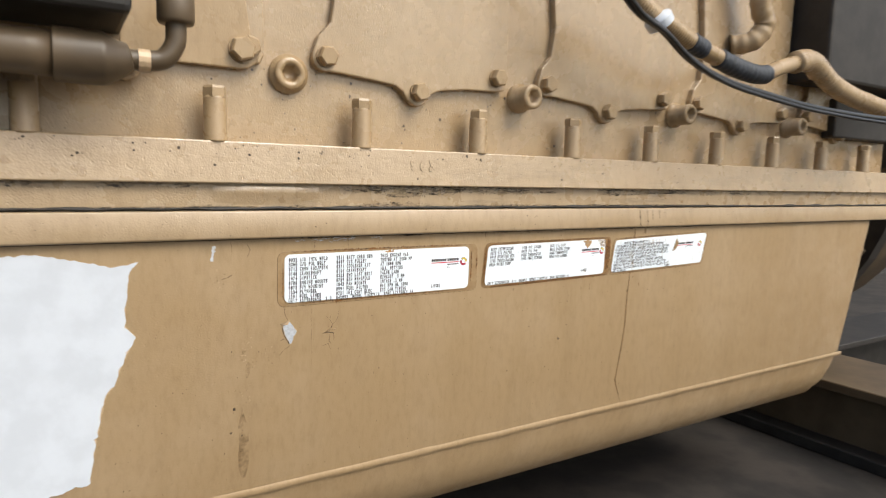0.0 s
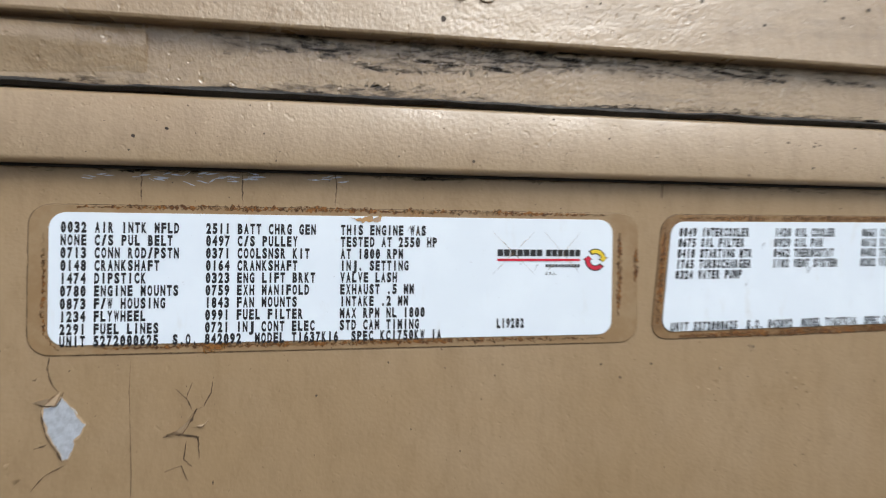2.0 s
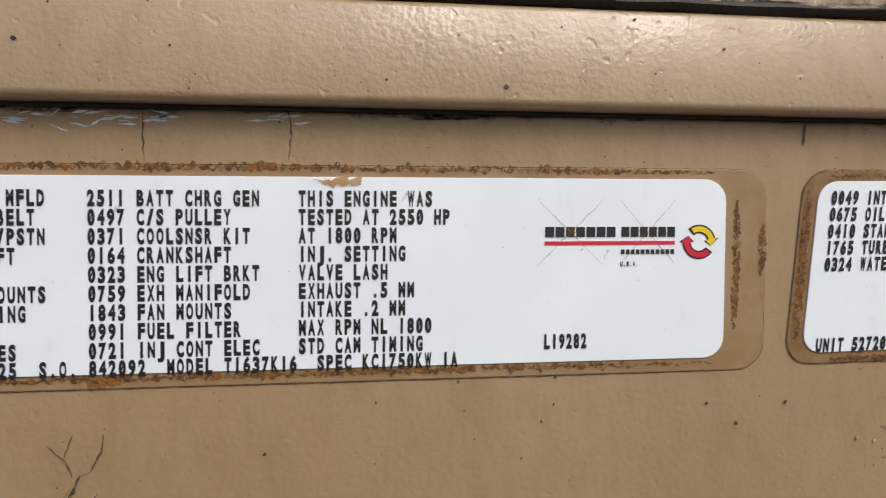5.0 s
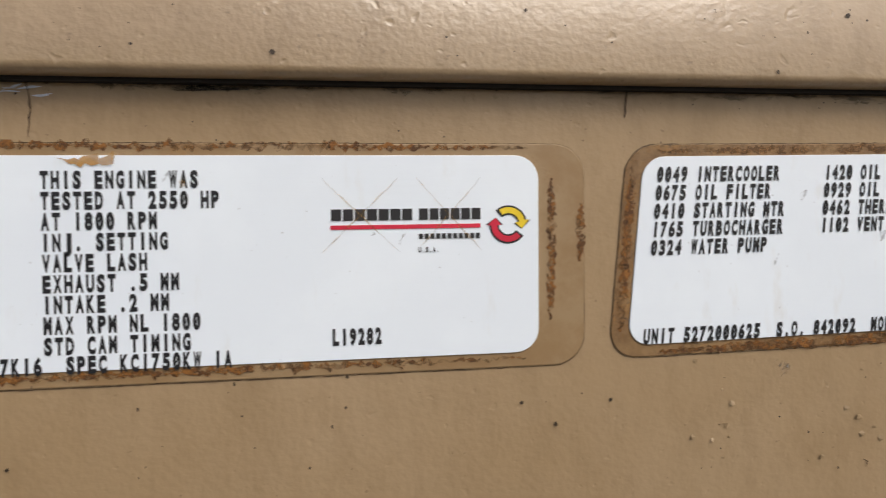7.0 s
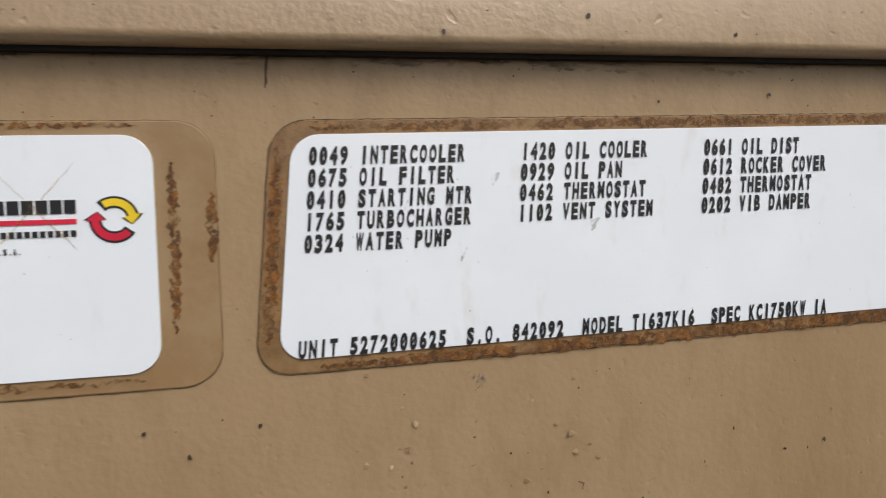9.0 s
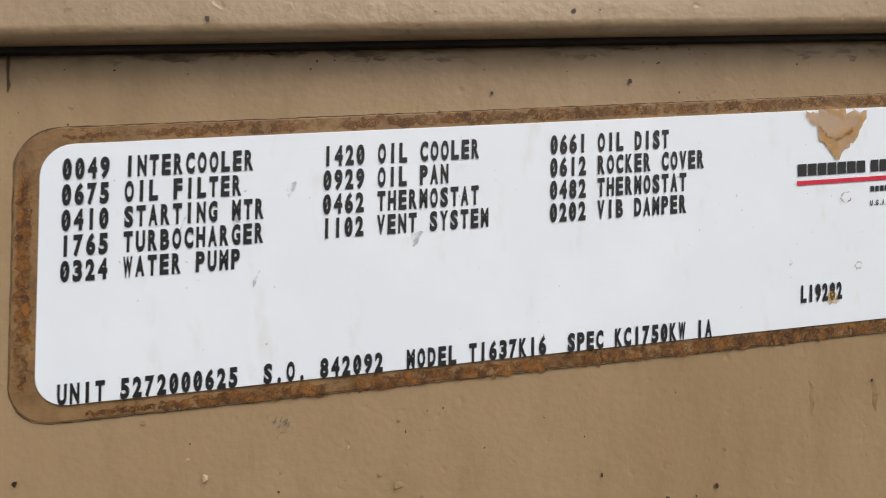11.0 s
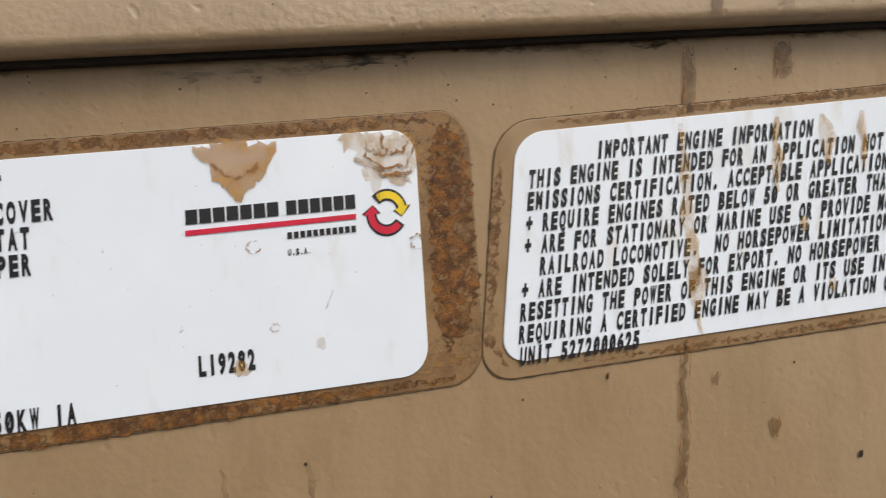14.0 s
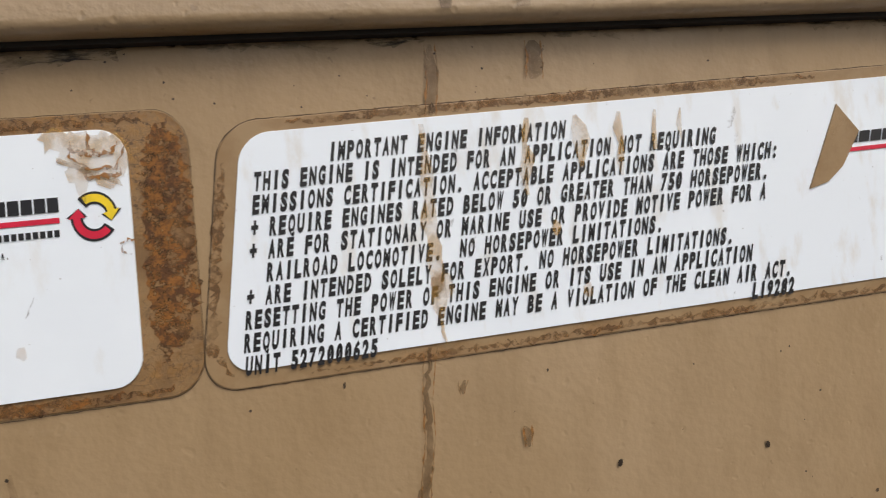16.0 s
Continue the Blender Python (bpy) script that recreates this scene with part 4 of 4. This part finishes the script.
crust(label_c, M_TIDE, (([(XC - 0.0036, 0.845), (XC - 0.0038, 0.820), (XC - 0.0034, 0.802), (XC + 0.002, 0.7955)], 0.0018), ([(XC + 0.01, 0.8530), (XC + 0.06, 0.8534), (XC + 0.15, 0.8530)], 0.0020), ([(XC + 0.02, ZB - 0.0026), (XC + 0.10, ZB - 0.0026), (XC + 0.20, ZB - 0.0028)], 0.0013)), "brown tide crust round the film")
stain("water_stain", [(XB + 0.1860, 0.8500), (XB + 0.2060, 0.8500), (XB + 0.2040, 0.8455), (XB + 0.1975, 0.8375), (XB + 0.1900, 0.8440)], Y2, M_STAIN, label_b, 0.0006, "brown water stain")
stain("water_stain", [(XB + 0.2200, 0.8500), (XB + 0.2375, 0.8500), (XB + 0.2402, 0.8445), (XB + 0.2370, 0.8380), (XB + 0.2310, 0.8395), (XB + 0.2285, 0.8355), (XB + 0.2260, 0.8440)], Y2, M_PALE_STAIN, label_b, 0.0007, "brown water stain")
for cx, cz, r, a0, a1 in ((XB + 0.2330, 0.8478, 0.0062, 3.2, 6.4), (XB + 0.2315, 0.8490, 0.0045, 3.3, 5.2), (XB + 0.2340, 0.8485, 0.0034, 2.6, 6.0), (XB + 0.2325, 0.8470, 0.0072, 4.2, 5.6), (XB + 0.1990, 0.8280, 0.0015, 1.0, 6.2), (XB + 0.1960, 0.8480, 0.0055, 3.3, 6.1), (XB + 0.2385, 0.8255, 0.0018, 0.4, 5.0), (XB + 0.2030, 0.8105, 0.0010, 0.0, 6.0)):
    pts = []
    for k in range(19):
        a = a0 + (a1 - a0) * k / 18
        q = r * (1 + 0.28 * noise.noise((3 * math.cos(a) + cx * 50, 3 * math.sin(a), 5)) + rng.gauss(0, 0.04))
        pts.append((min(XB + 0.2405, cx + q * math.cos(a)), min(0.8507, cz + 0.9 * q * math.sin(a))))
    line = strip(pts, 0.0007 if r > 0.003 else 0.0004, Y2 - 0.00005, rng, bmesh.new(), 0.48, 0.0006)
    part("tide_line", line, M_RING, label_b, "brown tide line of a dried drop")


def warp_a(x, z):
    """Slight stretch of the first film, fitted to the camera path."""
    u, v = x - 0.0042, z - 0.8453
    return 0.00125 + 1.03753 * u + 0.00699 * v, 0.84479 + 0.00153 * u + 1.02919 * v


def warp_b(x, z):
    """Shear and bend of the second film, fitted to the camera path."""
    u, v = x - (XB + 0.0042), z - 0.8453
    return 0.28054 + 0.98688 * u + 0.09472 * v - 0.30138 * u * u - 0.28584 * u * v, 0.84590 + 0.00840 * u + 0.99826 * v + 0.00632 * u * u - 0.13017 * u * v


def warp_c(x, z):
    """Lean and climb of the third film, fitted to the camera path."""
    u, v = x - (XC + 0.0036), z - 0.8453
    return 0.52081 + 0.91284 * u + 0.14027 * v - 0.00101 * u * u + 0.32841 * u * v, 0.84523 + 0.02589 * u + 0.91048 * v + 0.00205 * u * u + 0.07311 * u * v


# The shear makes up for the single lens angle, not for crooked films.
for lab, warp in ((label_a, warp_a), (label_b, warp_b), (label_c, warp_c)):
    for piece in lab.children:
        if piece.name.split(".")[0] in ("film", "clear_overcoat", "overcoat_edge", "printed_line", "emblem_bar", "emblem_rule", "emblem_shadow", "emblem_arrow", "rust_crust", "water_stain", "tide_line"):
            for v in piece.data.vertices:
                v.co.x, v.co.z = warp(v.co.x, v.co.z)


part("brown_tear", extruded([(0.6519, 0.8286), (0.6607, 0.8489), (0.6666, 0.8420), (0.6616, 0.8337), (0.6571, 0.8300)], Y2 - 0.0001, FRONT + 0.0003), overcoat("torn_through_paint", 0.5, 0.2), label_c, "torn spot showing brown paint")
for x, z1, z0, w in ((0.5568, 0.8502, 0.8013, 0.0024), (0.5806, 0.8502, 0.8328, 0.0026), (0.5924, 0.8502, 0.8383, 0.0030), (0.6033, 0.8503, 0.8356, 0.0024), (0.6124, 0.8503, 0.8411, 0.0026), (0.6188, 0.8503, 0.8429, 0.0016)):
    drip = bmesh.new()
    strip([(x, z1), (x + rng.gauss(0, 0.0008), (z0 + z1) / 2), (x + rng.gauss(0, 0.0008), z0)], w, Y2, rng, drip, 0.3, 0.0025)
    part("drip_mark", drip, M_PALE_STAIN, label_c, "pale brown drip mark")
for lab, xs, k in ((label_b, XB, 9), (label_c, XC, 12), (label_a, XA, 4)):
    scuffs = bmesh.new()
    for q in range(k):
        x, z = xs + rng.uniform(0.03, 0.21), rng.uniform(0.802, 0.847)
        d = rng.uniform(0.001, 0.005)
        strip([(x, z), (x + d * 0.3, z + d * 0.6), (x + d * 0.5, z + d)], rng.uniform(0.0003, 0.0012), Y2, rng, scuffs, 0.4, 0.0008)
    tagged(part("scuffs", scuffs, M_SCUFF, lab, "grey scuffs"), kind="stuff")
for lab, x, z, r in ((label_c, XC + 0.0559, 0.8250, 0.0012), (label_c, XC + 0.0623, 0.8099, 0.0011), (label_c, XC + 0.0285, 0.8146, 0.0024), (label_b, XB + 0.1855, 0.8065, 0.0016), (label_b, XB + 0.2020, 0.8095, 0.0010), (label_a, 0.150, 0.8440, 0.0007)):
    drop = bmesh.new()
    blob(drop, x, z, r, Y2, rng, 12, 1.3)
    part("dried_drop", drop, M_PALE_STAIN, lab, "pale dried drop")
faint = bmesh.new()
for a, b in (((0.1855, 0.8450), (0.2060, 0.8250)), ((0.2060, 0.8450), (0.1855, 0.8250)), ((0.2110, 0.8450), (0.2290, 0.8250)), ((0.2290, 0.8450), (0.2110, 0.8250))):
    strip([a, b], 0.0003, Y2, rng, faint, 0.2)
tagged(part("creases", faint, M_PALE_STAIN, label_a, "faint yellowed crease lines"), kind="stuff")
stain("rust_spot", [(0.120, 0.8505), (0.134, 0.8510), (0.132, 0.8482), (0.123, 0.8488)], Y2, M_STAIN, label_a, 0.0005)
stain("rust_spot", [(0.056, 0.7955), (0.070, 0.7960), (0.066, 0.7925), (0.058, 0.7905)], -0.0007, M_RING, label_a, 0.0006)

# ---- hoses and pipes ----
pipe = thing("coolant_pipe", "tan painted pipe with a thick sleeve and an elbow", "pipe")
PY = -0.045
part("sleeve", tube([(-0.62, PY, 1.038), (-0.40, PY, 1.038), (-0.214, PY, 1.038)], 0.0195, 18), M_DIRTY, pipe, "", True)
part("thick_sleeve", tube([(-0.217, PY, 1.038), (-0.213, PY, 1.038), (-0.186, PY, 1.038), (-0.170, PY, 1.039), (-0.157, PY, 1.042)], 0.0235, 18, taper=lambda u: 0.92 if u < 0.05 else 1.0 if u < 0.6 else 1.0 - 0.5 * (u - 0.6) / 0.4), M_DIRTY, pipe, "", True)
part("elbow", tube([(-0.168, PY, 1.040), (-0.148, PY, 1.040), (-0.130, PY, 1.043), (-0.120, PY, 1.056), (-0.118, PY, 1.072), (-0.118, PY, 1.12)], 0.0092, 16), M_DIRTY, pipe, "", True)
part("nut", lathe((-0.118, PY, 1.076), [(0, 0.015), (0.003, 0.0165), (0.026, 0.0165), (0.028, 0.015)], 24, "z"), M_DIRTY, pipe, "", True)
part("tag", tube([(-0.151, PY, 1.040), (-0.146, PY, 1.040), (-0.141, PY, 1.040)], 0.0102, 14), M_CURL, pipe, "white tape band")
bank = thing("upper_pipe", "tan pipe running above the crankcase flange", "pipe")
part("pipe_body", tube([(-0.62, -0.02, 1.105), (-0.35, -0.02, 1.100), (-0.185, -0.02, 1.098)], 0.021, 16), M_DARK, bank, "", True)

hose = thing("wrapped_hose", "tan ribbed hose wrapped with dark tape, clamped to a pipe", "hose")
part("ribbed_sleeve", tube([(0.36, -0.075, 1.250), (0.42, -0.073, 1.205), (0.475, -0.072, 1.176), (0.518, -0.07, 1.164), (0.588, -0.07, 1.141), (0.650, -0.07, 1.127)], 0.0125, 16, 0.0005, 0.0045), M_PART, hose, "", True)
part("tape_wrap", tube([(0.575, -0.07, 1.145), (0.590, -0.07, 1.1405), (0.605, -0.07, 1.137)], 0.0140, 16, 0.0005, 0.008), M_CLOTH, hose, "dark blue-black tape", True)
part("tape_wrap", tube([(0.640, -0.07, 1.129), (0.684, -0.07, 1.120), (0.735, -0.07, 1.115), (0.766, -0.07, 1.118)], 0.0145, 16, 0.0007, 0.011), M_CLOTH, hose, "dark blue-black tape", True)
part("pipe_end", tube([(0.760, -0.07, 1.117), (0.80, -0.07, 1.132), (0.849, -0.07, 1.146)], 0.0125, 16), M_PART, hose, "", True)
part("clamp", tube([(0.842, -0.07, 1.145), (0.872, -0.07, 1.152), (0.901, -0.07, 1.148), (0.918, -0.07, 1.138)], 0.0185, 18), M_PART, hose, "", True)
part("lower_hose", tube([(0.905, -0.07, 1.147), (0.963, -0.07, 1.121), (1.03, -0.07, 1.106), (1.107, -0.07, 1.097), (1.25, -0.07, 1.08)], 0.0165, 16, 0.0007, 0.007), M_PART, hose, "", True)
cable = thing("black_cable", "black rubber cable hanging in front of the crankcase", "cable")
part("cable_run", tube([(0.36, -0.10, 1.215), (0.422, -0.10, 1.163), (0.477, -0.10, 1.143), (0.537, -0.10, 1.112), (0.615, -0.10, 1.091), (0.728, -0.10, 1.079), (0.858, -0.10, 1.070), (1.044, -0.10, 1.067), (1.2, -0.10, 1.07)], 0.0052, 10), M_RUBBER, cable, "", True)
part("cable_run", tube([(0.366, -0.105, 1.210), (0.428, -0.106, 1.158), (0.482, -0.106, 1.137), (0.542, -0.106, 1.106), (0.620, -0.106, 1.085), (0.728, -0.106, 1.073), (0.858, -0.106, 1.064), (1.044, -0.106, 1.060), (1.2, -0.106, 1.062)], 0.0032, 8), M_RUBBER, cable, "", True)
part("cable_tie", tube([(0.484, -0.085, 1.162), (0.488, -0.085, 1.158), (0.492, -0.085, 1.154)], 0.019, 12), M_PAPER, cable, "pale cable tie", True)
riser = thing("riser_hose", "tan coolant hose hanging at the end of the crankcase", "hose")
part("hose_body", tube([(0.790, -0.03, 1.34), (0.812, -0.02, 1.248), (0.828, -0.02, 1.214), (0.812, -0.01, 1.186), (0.790, 0.015, 1.180)], 0.017, 16, 0.0010, 0.018), M_PART, riser, "", True)
# ---- far end: housing, skid ----
housing = thing("flywheel_housing", "dark tan flywheel housing at the end of the engine", "engine part")
part("shell", lathe((1.70, 0.55, 0.98), [(-0.16, 0.36), (-0.12, 0.44), (0.10, 0.46), (0.16, 0.42)], 40, "x"), M_DIRTY, housing, "", True)
part("rim", lathe((1.58, 0.55, 0.98), [(-0.02, 0.49), (0.02, 0.49)], 40, "x"), M_DARK, housing)
for k in range(14):
    a = 2 * math.pi * k / 14
    part("rim_bolt", lathe((1.555, 0.55 + 0.465 * math.cos(a), 0.98 + 0.465 * math.sin(a)), [(-0.014, 0.012), (0.0, 0.012)], 6, "x"), M_DIRTY, housing)
beam = thing("skid_crossmember", "dirty tan steel skid crossmember with dark flanges", "beam")
part("web", box(1.46, 1.68, -1.0, 0.5, 0.30, 0.432), M_DIRTY, beam)
part("top_flange", box(1.42, 1.72, -1.0, 0.5, 0.432, 0.455, 0.003), M_DIRTY, beam)
part("bottom_flange", box(1.40, 1.74, -1.0, 0.5, GROUND, 0.30, 0.003), M_DARK, beam)
rail_beam = thing("skid_rail", "dark steel skid rail under the engine", "beam")
part("top_flange", box(-1.5, 3.2, 0.34, 0.56, 0.410, 0.430, 0.003), M_DARK, rail_beam)
part("web", box(-1.5, 3.2, 0.43, 0.47, GROUND, 0.410), M_DARK, rail_beam)
